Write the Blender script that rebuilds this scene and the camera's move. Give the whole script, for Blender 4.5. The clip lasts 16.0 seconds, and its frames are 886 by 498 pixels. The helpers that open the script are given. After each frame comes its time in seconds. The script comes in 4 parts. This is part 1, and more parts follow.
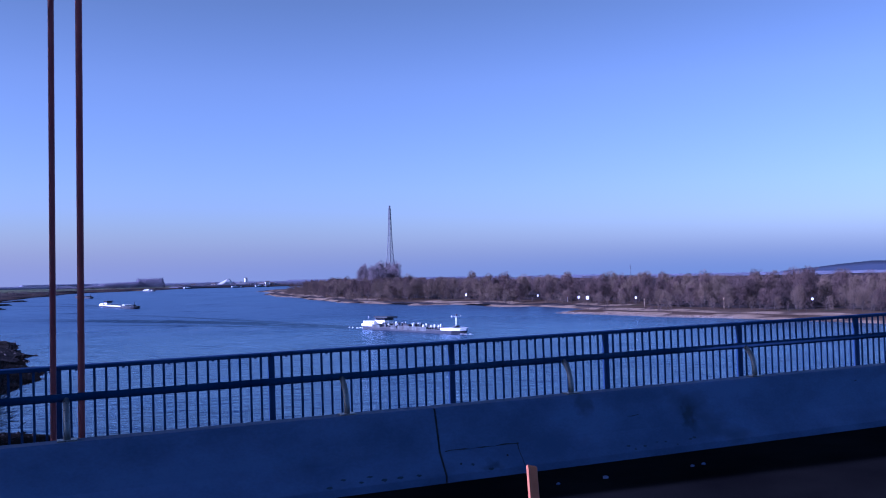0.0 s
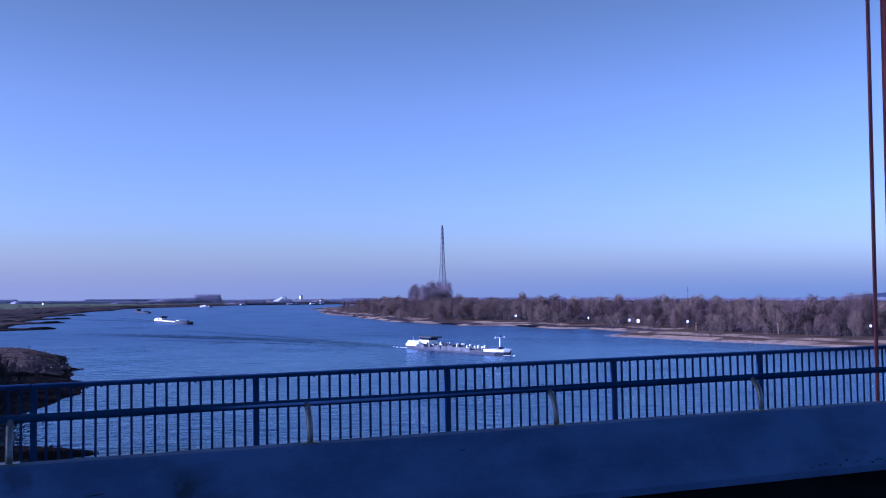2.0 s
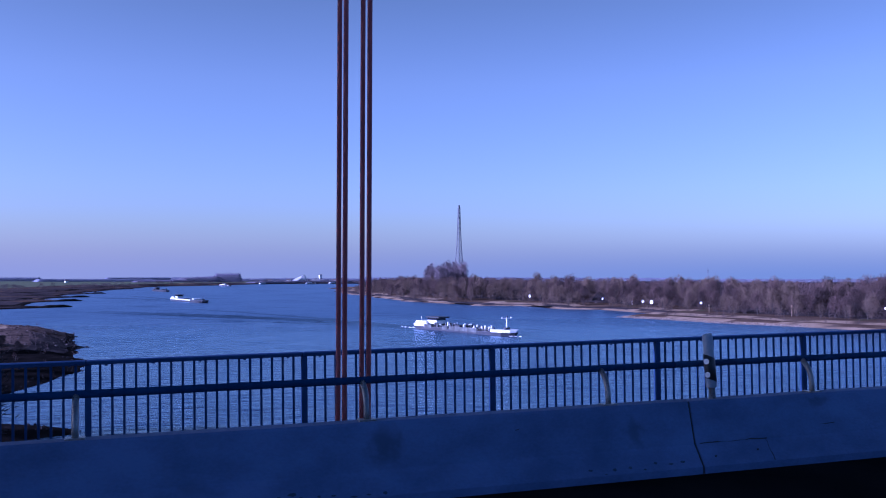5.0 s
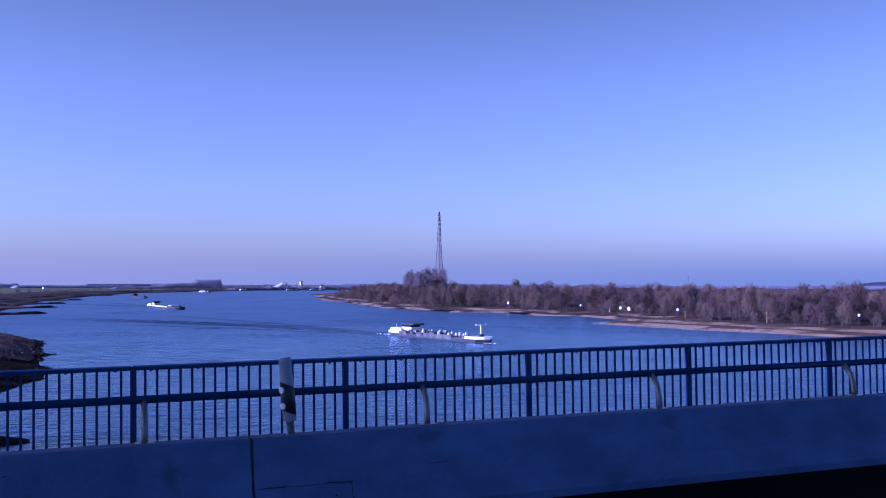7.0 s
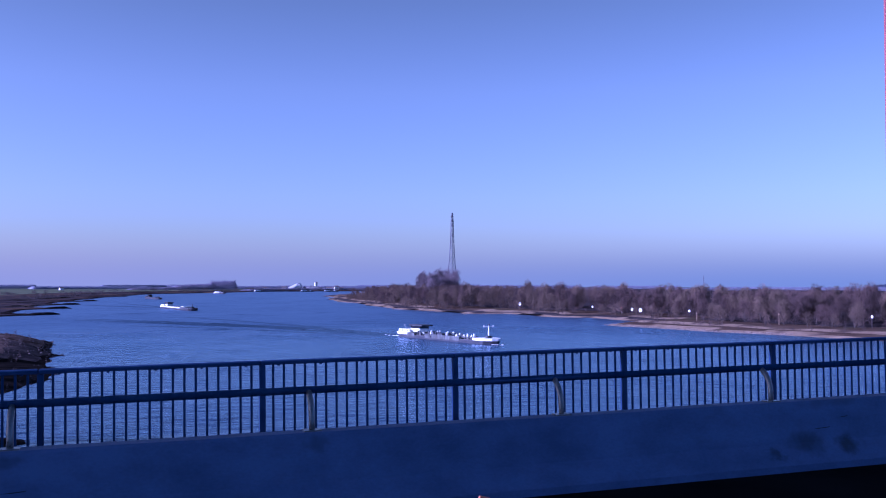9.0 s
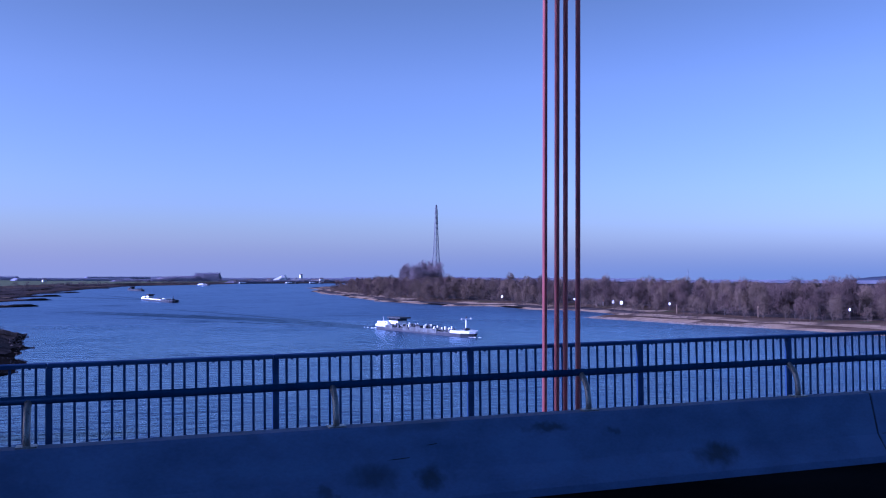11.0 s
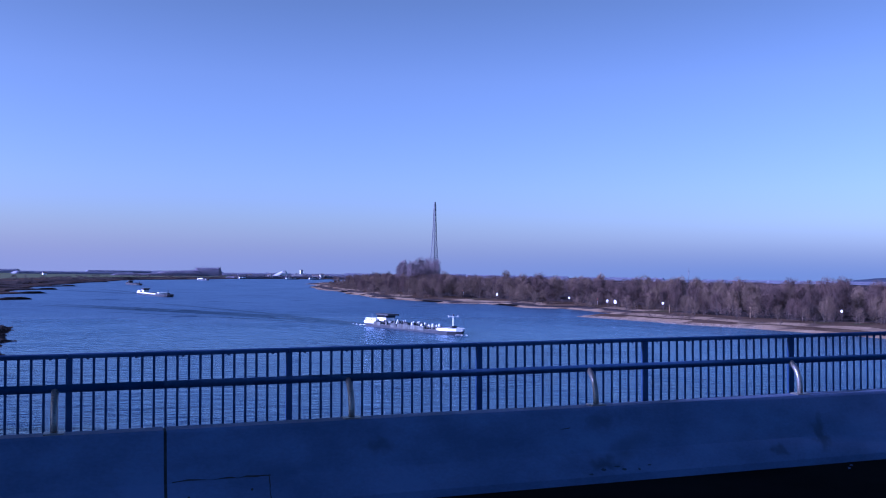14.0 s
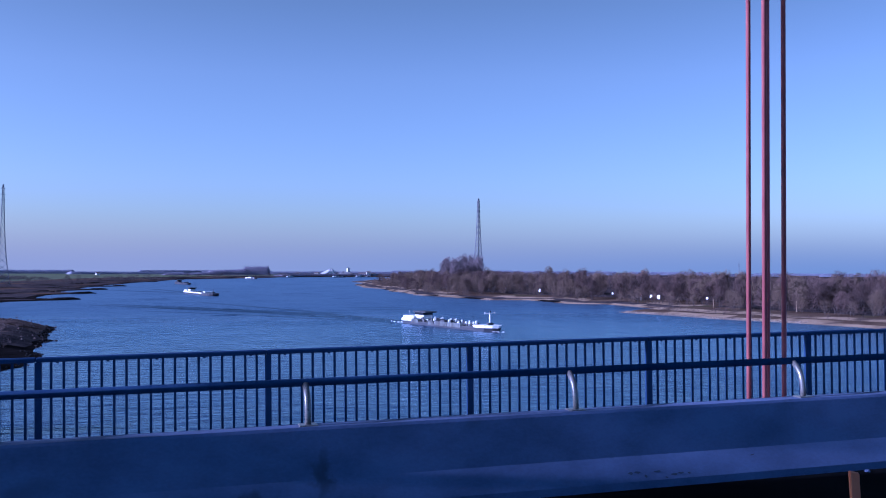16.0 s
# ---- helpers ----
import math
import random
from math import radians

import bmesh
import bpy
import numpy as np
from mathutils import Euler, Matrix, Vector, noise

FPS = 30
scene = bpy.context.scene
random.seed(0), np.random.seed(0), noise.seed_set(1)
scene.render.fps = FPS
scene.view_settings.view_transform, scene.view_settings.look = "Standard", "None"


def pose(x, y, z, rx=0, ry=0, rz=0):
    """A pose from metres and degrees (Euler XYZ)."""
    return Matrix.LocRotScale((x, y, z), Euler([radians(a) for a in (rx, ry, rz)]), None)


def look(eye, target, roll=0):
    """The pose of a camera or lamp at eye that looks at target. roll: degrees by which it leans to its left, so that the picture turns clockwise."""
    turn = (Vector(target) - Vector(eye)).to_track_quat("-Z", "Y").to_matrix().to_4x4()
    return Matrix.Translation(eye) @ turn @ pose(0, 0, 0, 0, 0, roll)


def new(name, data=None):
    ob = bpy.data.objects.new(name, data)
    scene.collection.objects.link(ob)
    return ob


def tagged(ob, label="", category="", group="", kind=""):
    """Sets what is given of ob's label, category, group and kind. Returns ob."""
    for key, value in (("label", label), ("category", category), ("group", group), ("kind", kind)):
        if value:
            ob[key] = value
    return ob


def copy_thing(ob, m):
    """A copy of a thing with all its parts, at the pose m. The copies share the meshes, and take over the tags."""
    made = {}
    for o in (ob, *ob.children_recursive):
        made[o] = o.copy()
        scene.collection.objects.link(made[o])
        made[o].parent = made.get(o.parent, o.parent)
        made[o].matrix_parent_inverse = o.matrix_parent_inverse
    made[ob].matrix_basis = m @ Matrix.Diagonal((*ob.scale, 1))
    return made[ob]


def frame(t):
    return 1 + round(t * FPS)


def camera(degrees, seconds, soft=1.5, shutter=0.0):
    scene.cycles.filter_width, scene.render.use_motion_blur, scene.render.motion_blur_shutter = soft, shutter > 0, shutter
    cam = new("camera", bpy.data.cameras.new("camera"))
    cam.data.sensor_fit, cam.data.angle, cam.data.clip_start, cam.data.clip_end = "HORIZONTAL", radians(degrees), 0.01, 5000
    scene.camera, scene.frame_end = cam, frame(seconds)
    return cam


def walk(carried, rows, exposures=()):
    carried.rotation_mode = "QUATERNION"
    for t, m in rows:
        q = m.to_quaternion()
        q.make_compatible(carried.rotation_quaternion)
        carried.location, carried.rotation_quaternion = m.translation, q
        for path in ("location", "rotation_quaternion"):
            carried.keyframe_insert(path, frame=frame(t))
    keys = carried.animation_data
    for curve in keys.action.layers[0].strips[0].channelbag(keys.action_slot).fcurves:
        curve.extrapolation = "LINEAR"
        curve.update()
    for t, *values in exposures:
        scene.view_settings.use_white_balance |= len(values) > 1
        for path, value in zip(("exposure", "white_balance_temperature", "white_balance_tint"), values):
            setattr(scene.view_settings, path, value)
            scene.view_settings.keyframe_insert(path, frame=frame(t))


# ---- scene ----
cam = camera(50.74, 16.0, soft=1.1)
UP = 0.01388   # the deck climbs along x


def ride(x, y, z, pitch, roll, yaw):
    """A camera pose: pitch up, roll to its left, yaw to the left of +y."""
    return pose(x, y, z, 90 + pitch, 0, yaw) @ pose(0, 0, 0, 0, 0, roll)


PATH = [
    (0.0, ride(-15.224, -0.282, 28.300, 1.544, -1.030, -23.471)),
    (0.5, ride(-13.679, -0.148, 28.322, 1.924, -0.820, -24.416)),
    (1.0, ride(-12.101, -0.169, 28.344, 2.450, -0.678, -23.483)),
    (1.5, ride(-10.633, 0.074, 28.364, 2.632, -0.446, -22.654)),
    (2.0, ride(-9.304, -0.110, 28.382, 2.805, -0.184, -20.056)),
    (2.5, ride(-7.995, 0.060, 28.401, 2.380, 0.037, -18.321)),
    (3.0, ride(-6.719, 0.133, 28.418, 1.503, 0.205, -17.183)),
    (3.5, ride(-5.518, 0.130, 28.435, 0.946, 0.100, -17.532)),
    (4.0, ride(-4.350, 0.032, 28.451, 0.885, 0.046, -18.074)),
    (4.5, ride(-3.221, 0.001, 28.467, 1.056, 0.083, -18.631)),
    (5.0, ride(-2.116, -0.030, 28.482, 1.573, 0.101, -18.760)),
    (7.5, ride(3.114, 0.142, 28.555, 2.021, 0.127, -19.915)),
    (8.0, ride(3.984, -0.041, 28.567, 2.056, 0.048, -19.323)),
    (10.5, ride(9.284, -0.083, 28.640, 1.969, 0.189, -18.751)),
    (11.0, ride(10.592, 0.278, 28.659, 1.570, 0.243, -19.688)),
    (11.5, ride(11.859, 0.343, 28.676, 1.653, 0.306, -19.745)),
    (12.0, ride(13.077, 0.506, 28.693, 1.345, 0.369, -19.344)),
    (12.5, ride(14.231, 0.335, 28.709, 1.281, 0.492, -18.608)),
    (13.0, ride(15.438, 0.276, 28.726, 1.398, 0.529, -18.462)),
    (13.5, ride(16.462, -0.438, 28.740, 1.744, 0.638, -18.262)),
    (14.0, ride(17.914, 0.074, 28.760, 1.392, 0.840, -19.519)),
    (14.5, ride(19.252, -0.315, 28.779, 1.635, 0.807, -18.628)),
    (15.0, ride(20.702, -0.135, 28.799, 1.701, 0.781, -18.887)),
    (15.5, ride(22.210, 0.067, 28.820, 1.481, 0.496, -17.736)),
    (16.0, ride(23.806, 0.351, 28.842, 1.164, 0.256, -16.601)),
]
walk(cam, PATH, [
    (0.0, 0.83, 3885, 53), (2.5, 0.87, 3880, 49), (3.3, 0.83, 3920, 60), (3.7, 0.83, 3890, 70), (4.2, 0.83, 3920, 62),
    (5.0, 0.83, 3910, 55), (7.3, 0.83, 3990, 63), (8.2, 0.83, 3990, 63), (10.5, 0.83, 3880, 53), (12.5, 0.82, 3890, 57), (14.5, 0.82, 3870, 50), (16.0, 0.87, 3860, 44)])

# ---- light ----
SUN = Vector((-1.0, 0.065, 0.32)).normalized()
world = bpy.data.worlds.new("sky")
scene.world = world
world.use_nodes = True
wn = world.node_tree.nodes
sky = wn.new("ShaderNodeTexSky")
sky.sky_type, sky.sun_disc = "NISHITA", False
sky.sun_elevation, sky.sun_rotation = math.asin(SUN.z), math.atan2(SUN.x, SUN.y)
sky.air_density, sky.dust_density, sky.ozone_density = 1.0, 1.1, 0.6
# a lilac haze that thickens towards the horizon all round
wl = world.node_tree.links
wgeo, wsep, wramp, wmix = wn.new("ShaderNodeTexCoord"), wn.new("ShaderNodeSeparateXYZ"), wn.new("ShaderNodeMapRange"), wn.new("ShaderNodeMix")
wmix.data_type = "RGBA"
wramp.interpolation_type = "SMOOTHSTEP"
wramp.inputs[1].default_value, wramp.inputs[2].default_value = -0.012, 0.062
wramp.inputs[3].default_value, wramp.inputs[4].default_value = 0.85, 0.0
# the haze is warmer on the sun's side and bluer away from it
whaze, wside = wn.new("ShaderNodeMix"), wn.new("ShaderNodeMapRange")
whaze.data_type = "RGBA"
whaze.inputs[6].default_value, whaze.inputs[7].default_value = (3.95, 3.60, 3.62, 1), (2.58, 2.98, 3.54, 1)
wside.inputs[1].default_value, wside.inputs[2].default_value = -0.05, 0.62
wl.new(whaze.outputs[2], wmix.inputs[7])
wl.new(wside.outputs[0], whaze.inputs[0])
wl.new(wgeo.outputs["Generated"], wsep.inputs[0])
wl.new(wsep.outputs["Z"], wramp.inputs[0])
wl.new(wsep.outputs["X"], wside.inputs[0])
wl.new(wramp.outputs[0], wmix.inputs[0])
wl.new(sky.outputs[0], wmix.inputs[6])
# thin high haze greys the sky half-way up and leaves the zenith blue
wtone, wmul = wn.new("ShaderNodeValToRGB"), wn.new("ShaderNodeMix")
wmul.data_type, wmul.blend_type = "RGBA", "MULTIPLY"
wmul.inputs[0].default_value = 1.0
stops = ((0.0, (0.48, 0.485, 0.35)), (0.035, (0.545, 0.53, 0.40)), (0.09, (0.60, 0.555, 0.43)), (0.2, (0.63, 0.53, 0.36)), (0.36, (0.475, 0.385, 0.20)), (0.6, (0.35, 0.32, 0.175)), (1.0, (0.29, 0.29, 0.18)))
while len(wtone.color_ramp.elements) < len(stops):
    wtone.color_ramp.elements.new(0.5)
for e, (at, c) in zip(wtone.color_ramp.elements, stops):
    e.position, e.color = at, (*c, 1)
wl.new(wsep.outputs["Z"], wtone.inputs[0])
wl.new(wmix.outputs[2], wmul.inputs[6])
wl.new(wtone.outputs[0], wmul.inputs[7])
# behind the bridge, away from the low sun, the sky is a clearer blue
wback, wblue = wn.new("ShaderNodeMapRange"), wn.new("ShaderNodeMix")
wback.interpolation_type = "SMOOTHSTEP"
wback.inputs[1].default_value, wback.inputs[2].default_value = -0.3, 0.15
wblue.data_type = "RGBA"
wblue.inputs[6].default_value, wblue.inputs[7].default_value = (0.60, 0.84, 1.14, 1), (1, 1, 1, 1)
wl.new(wsep.outputs["Y"], wback.inputs[0])
wl.new(wback.outputs[0], wblue.inputs[0])
wall = wn.new("ShaderNodeMix")
wall.data_type, wall.blend_type = "RGBA", "MULTIPLY"
wall.inputs[0].default_value = 1.0
wl.new(wmul.outputs[2], wall.inputs[6])
wl.new(wblue.outputs[2], wall.inputs[7])
wl.new(wall.outputs[2], wn["Background"].inputs[0])
wn["Background"].inputs[1].default_value = 0.12
sun = new("sun", bpy.data.lights.new("sun", "SUN"))
sun.data.energy, sun.data.angle, sun.data.color = 5.0, radians(0.5), (1.0, 0.83, 0.64)
sun.matrix_world = look((0, 0, 60), Vector((0, 0, 60)) - SUN)


# ---- materials ----
def material(name, a, b, scale=4.0, rough=0.7, metal=0.0, bump=0.2, fine=None, stretch=(1, 1, 1), spot=None, spots=0.0, rand=0.0, island=False, spec=0.4):
    """Two colours mixed by coarse and fine noise, with relief; spot: a third colour in patches."""
    m = bpy.data.materials.new(name)
    m.use_nodes = True
    n, l = m.node_tree.nodes, m.node_tree.links
    p = n["Principled BSDF"]
    p.inputs["Metallic"].default_value = metal
    p.inputs["Specular IOR Level"].default_value = spec
    geo = n.new("ShaderNodeNewGeometry")
    mp = n.new("ShaderNodeMapping")
    mp.inputs["Scale"].default_value = stretch
    l.new(geo.outputs["Position"], mp.inputs["Vector"])
    n1, n2 = n.new("ShaderNodeTexNoise"), n.new("ShaderNodeTexNoise")
    n1.inputs["Scale"].default_value, n1.inputs["Detail"].default_value = scale, 6
    n2.inputs["Scale"].default_value, n2.inputs["Detail"].default_value = fine or scale * 9, 4
    l.new(mp.outputs[0], n1.inputs["Vector"])
    l.new(mp.outputs[0], n2.inputs["Vector"])
    add = n.new("ShaderNodeMath")
    add.operation = "MULTIPLY_ADD"
    add.inputs[1].default_value = 0.35
    l.new(n2.outputs["Fac"], add.inputs[0])
    l.new(n1.outputs["Fac"], add.inputs[2])
    ramp = n.new("ShaderNodeValToRGB")
    ramp.color_ramp.elements[0].position, ramp.color_ramp.elements[0].color = 0.5, (*a, 1)
    ramp.color_ramp.elements[1].position, ramp.color_ramp.elements[1].color = 0.85, (*b, 1)
    l.new(add.outputs[0], ramp.inputs[0])
    col = ramp.outputs[0]
    if spot:
        n3 = n.new("ShaderNodeTexNoise")
        n3.inputs["Scale"].default_value, n3.inputs["Detail"].default_value = scale * 0.6, 8
        n3.noise_dimensions = "4D"
        n3.inputs["W"].default_value = 3.7
        l.new(mp.outputs[0], n3.inputs["Vector"])
        r3 = n.new("ShaderNodeValToRGB")
        r3.color_ramp.elements[0].position, r3.color_ramp.elements[1].position = 0.62 - spots, 0.72 - spots
        l.new(n3.outputs["Fac"], r3.inputs[0])
        mx = n.new("ShaderNodeMix")
        mx.data_type = "RGBA"
        mx.inputs[7].default_value = (*spot, 1)
        l.new(r3.outputs[0], mx.inputs[0])
        l.new(col, mx.inputs[6])
        col = mx.outputs[2]
    if rand:
        hs = n.new("ShaderNodeHueSaturation")
        src = geo.outputs["Random Per Island"] if island else n.new("ShaderNodeObjectInfo").outputs["Random"]
        mr = n.new("ShaderNodeMapRange")
        mr.inputs[3].default_value, mr.inputs[4].default_value = 1 - rand, 1 + rand
        l.new(src, mr.inputs[0])
        l.new(mr.outputs[0], hs.inputs["Value"])
        l.new(col, hs.inputs["Color"])
        col = hs.outputs[0]
    l.new(col, p.inputs["Base Color"])
    rr = n.new("ShaderNodeMapRange")
    rr.inputs[3].default_value, rr.inputs[4].default_value = max(rough - 0.12, 0.05), min(rough + 0.12, 1)
    l.new(n2.outputs["Fac"], rr.inputs[0])
    l.new(rr.outputs[0], p.inputs["Roughness"])
    if bump:
        bp = n.new("ShaderNodeBump")
        bp.inputs["Strength"].default_value, bp.inputs["Distance"].default_value = bump, 0.3 / (fine or scale * 9)
        l.new(n2.outputs["Fac"], bp.inputs["Height"])
        l.new(bp.outputs[0], p.inputs["Normal"])
    return m


def water_material(name, shine):
    m = bpy.data.materials.new(name)
    m.use_nodes = True
    n, l = m.node_tree.nodes, m.node_tree.links
    n.remove(n["Principled BSDF"])
    body, gloss, fres, both = n.new("ShaderNodeBsdfDiffuse"), n.new("ShaderNodeBsdfGlossy"), n.new("ShaderNodeFresnel"), n.new("ShaderNodeMixShader")
    body.inputs["Color"].default_value = (0.0013, 0.014, 0.062, 1)
    fres.inputs["IOR"].default_value = 2.05
    l.new(fres.outputs[0], both.inputs[0])
    l.new(body.outputs[0], both.inputs[1])
    l.new(gloss.outputs[0], both.inputs[2])
    l.new(both.outputs[0], n["Material Output"].inputs[0])
    geo = n.new("ShaderNodeNewGeometry")
    pm, pn, ruffle = n.new("ShaderNodeMapping"), n.new("ShaderNodeTexNoise"), n.new("ShaderNodeMapRange")
    pm.inputs["Scale"].default_value = (0.011, 0.009, 1)
    pn.inputs["Scale"].default_value, pn.inputs["Detail"].default_value = 1.0, 5
    ruffle.inputs[1].default_value, ruffle.inputs[2].default_value = 0.38, 0.62
    ruffle.inputs[3].default_value, ruffle.inputs[4].default_value = 0.45, 1.25
    l.new(geo.outputs["Position"], pm.inputs["Vector"])
    l.new(pm.outputs[0], pn.inputs["Vector"])
    l.new(pn.outputs["Fac"], ruffle.inputs[0])
    # small ripples near the bridge, only the long swell shows further up the river
    place = n.new("ShaderNodeSeparateXYZ")
    l.new(geo.outputs["Position"], place.inputs[0])

    def along(y0, y1, v0, v1):
        mr = n.new("ShaderNodeMapRange")
        for i, v in enumerate((y0, y1, v0, v1)):
            mr.inputs[i + 1].default_value = v
        l.new(place.outputs["Y"], mr.inputs[0])
        return mr.outputs[0]

    l.new(along(150, 700, 0.20, 0.30), gloss.inputs["Roughness"])
    # gloss colour darkens up the river: a weaker sky reflection painted in
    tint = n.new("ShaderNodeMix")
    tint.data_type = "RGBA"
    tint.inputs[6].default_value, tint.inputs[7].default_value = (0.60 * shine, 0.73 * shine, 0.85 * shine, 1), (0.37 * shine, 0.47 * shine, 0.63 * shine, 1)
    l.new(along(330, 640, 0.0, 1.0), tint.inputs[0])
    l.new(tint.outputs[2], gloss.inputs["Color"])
    last = None
    for scale, dist, stretch, calm in ((0.045, 4.0, (1.0, 0.55, 1), along(100, 900, 0.50, 0.30)), (0.35, 1.8, (0.42, 0.8, 1), along(150, 800, 0.65, 0.22)), (1.6, 0.4, (0.42, 0.9, 1), along(80, 420, 0.65, 0.0))):
        mp, nz, bp, mul = n.new("ShaderNodeMapping"), n.new("ShaderNodeTexNoise"), n.new("ShaderNodeBump"), n.new("ShaderNodeMath")
        mp.inputs["Scale"].default_value = stretch
        nz.inputs["Scale"].default_value, nz.inputs["Detail"].default_value = scale, 3
        bp.inputs["Distance"].default_value = dist
        mul.operation = "MULTIPLY"
        l.new(geo.outputs["Position"], mp.inputs["Vector"])
        l.new(mp.outputs[0], nz.inputs["Vector"])
        l.new(nz.outputs["Fac"], bp.inputs["Height"])
        l.new(calm, mul.inputs[0])
        l.new(ruffle.outputs[0], mul.inputs[1])
        l.new(mul.outputs[0], bp.inputs["Strength"])
        if last:
            l.new(last.outputs[0], bp.inputs["Normal"])
        last = bp
    for node in (body, gloss, fres):
        l.new(last.outputs[0], node.inputs["Normal"])
    return m


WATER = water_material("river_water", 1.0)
# same water with its reflection dimmed in the colour, so wake crests read darker
WAKEWATER = water_material("wake_water_dim_shine", 0.62)
# grey concrete tinted blue: the cast of open shade is in its base
CONCRETE = material("shade_blue_concrete", (0.066, 0.086, 0.164), (0.112, 0.142, 0.256), 2.0, 0.72, bump=0.35, fine=38, spec=0.5, spot=(0.056, 0.070, 0.122), spots=-0.02, stretch=(0.7, 1, 1.2))
PLINTH = material("deck_concrete", (0.20, 0.20, 0.19), (0.30, 0.29, 0.28), 1.2, 0.9, bump=0.3)
ASPHALT = material("asphalt", (0.006, 0.006, 0.007), (0.013, 0.013, 0.013), 0.7, 0.95, bump=0.5, fine=60, spec=0.0)
RAILPAINT = material("railing_paint", (0.016, 0.031, 0.074), (0.028, 0.050, 0.105), 3.0, 0.8, bump=0.1, fine=50, spec=0.03)
GALVANISED = material("galvanised_steel", (0.085, 0.080, 0.071), (0.146, 0.139, 0.122), 5.0, 0.30, 0.0, bump=0.1, fine=60, spec=1.0)
ROPE = material("red_rope_paint", (0.298, 0.084, 0.082), (0.401, 0.127, 0.113), 2.5, 0.4, bump=0.2, fine=90, spec=0.8)
ORANGE = material("orange_plastic", (0.544, 0.173, 0.064), (0.589, 0.211, 0.083), 6, 0.5, bump=0.05)
# white plastic lowered to grey, with the post's shaded face in the colour
WHITEPLASTIC = material("white_plastic_shade_grey", (0.24, 0.26, 0.29), (0.33, 0.35, 0.37), 8, 0.5, bump=0.05)
BLACKPLASTIC = material("black_plastic", (0.015, 0.015, 0.016), (0.03, 0.03, 0.03), 8, 0.5, bump=0.05)
REFLECTOR = material("reflector", (0.75, 0.75, 0.72), (0.85, 0.85, 0.82), 30, 0.25, bump=0.05)
SPALL = material("spalled_concrete", (0.028, 0.036, 0.052), (0.055, 0.07, 0.10), 8, 0.9)
DARKJOINT = material("joint_filler", (0.02, 0.02, 0.02), (0.04, 0.04, 0.04), 8, 0.9)
SAND = material("river_sand", (0.218, 0.154, 0.094), (0.339, 0.252, 0.161), 0.09, 0.95, bump=0.5, fine=0.9, spot=(0.100, 0.073, 0.054), spots=0.10, spec=0.0)
STONE = material("groyne_stone", (0.039, 0.031, 0.029), (0.128, 0.100, 0.084), 0.25, 0.9, bump=0.7, fine=1.8, rand=0.6, island=True, spec=0.0)
# wet stone, darkened further to carry the shade over the near shelf
WETSTONE = material("wet_stone_shade_dark", (0.007, 0.007, 0.008), (0.026, 0.022, 0.020), 0.25, 0.85, bump=0.7, fine=1.8, rand=0.5, island=True, spec=0.1)
PALESTONE = material("pale_stone", (0.129, 0.100, 0.076), (0.289, 0.232, 0.176), 0.25, 0.9, bump=0.6, fine=1.8, rand=0.45, island=True, spec=0.0)
SCRUB = material("brown_grass", (0.063, 0.042, 0.028), (0.118, 0.081, 0.053), 0.06, 0.95, bump=0.5, fine=0.7, spot=(0.061, 0.070, 0.033), spots=0.02, spec=0.0)
SCRUB_DARK = material("dark_scrub", (0.026, 0.024, 0.026), (0.088, 0.070, 0.064), 0.07, 0.95, bump=0.6, fine=0.8, spot=(0.022, 0.019, 0.017), spots=0.05, spec=0.0)
# wet mud taken near black, the near shelf's shade included in the colour
MUD = material("wet_mud_shade_dark", (0.006, 0.006, 0.006), (0.016, 0.014, 0.013), 0.15, 0.9, bump=0.6, fine=1.1, spec=0.0)
HEADLAND = material("stony_headland", (0.067, 0.048, 0.041), (0.162, 0.116, 0.090), 0.22, 0.95, bump=0.8, fine=1.3, spot=(0.039, 0.029, 0.023), spots=0.08, spec=0.0)
MEADOW = material("meadow", (0.094, 0.111, 0.064), (0.135, 0.146, 0.086), 0.012, 0.95, bump=0.4, fine=0.4, spot=(0.115, 0.102, 0.061), spots=0.0, spec=0.0)
BED = material("river_bed", (0.06, 0.055, 0.045), (0.10, 0.09, 0.07), 0.1, 0.95)
BARK = material("bark", (0.043, 0.034, 0.030), (0.077, 0.060, 0.051), 0.8, 0.9, bump=0.3, rand=0.25)
TWIG = material("bare_twigs", (0.056, 0.035, 0.028), (0.106, 0.067, 0.053), 0.12, 0.9, bump=0.0, rand=0.28)
TWIG_DARK = material("dark_twigs", (0.025, 0.020, 0.019), (0.050, 0.039, 0.034), 0.12, 0.9, bump=0.0, rand=0.2)
TWIG_TAN = material("willow_twigs", (0.101, 0.068, 0.043), (0.145, 0.101, 0.065), 0.12, 0.9, bump=0.0, rand=0.25)
TWIG_POPLAR = material("poplar_twigs", (0.146, 0.114, 0.116), (0.200, 0.161, 0.164), 0.05, 0.9, bump=0.0, rand=0.15)
# far woods: distance haze is mixed into these two base colours
FARWOOD = material("haze_tinted_far_woods", (0.154, 0.159, 0.200), (0.203, 0.203, 0.246), 0.02, 0.95, bump=0.0, spec=0.0)
BENDWOOD = material("haze_tinted_wood", (0.142, 0.133, 0.168), (0.195, 0.180, 0.216), 0.03, 0.95, bump=0.0, spec=0.0)
TWIG_BROWN = material("brown_brush", (0.046, 0.037, 0.035), (0.084, 0.065, 0.057), 0.03, 0.9, bump=0.0)
STEEL = material("lattice_steel", (0.100, 0.105, 0.110), (0.150, 0.155, 0.160), 0.3, 0.6, 0.3, bump=0.0)
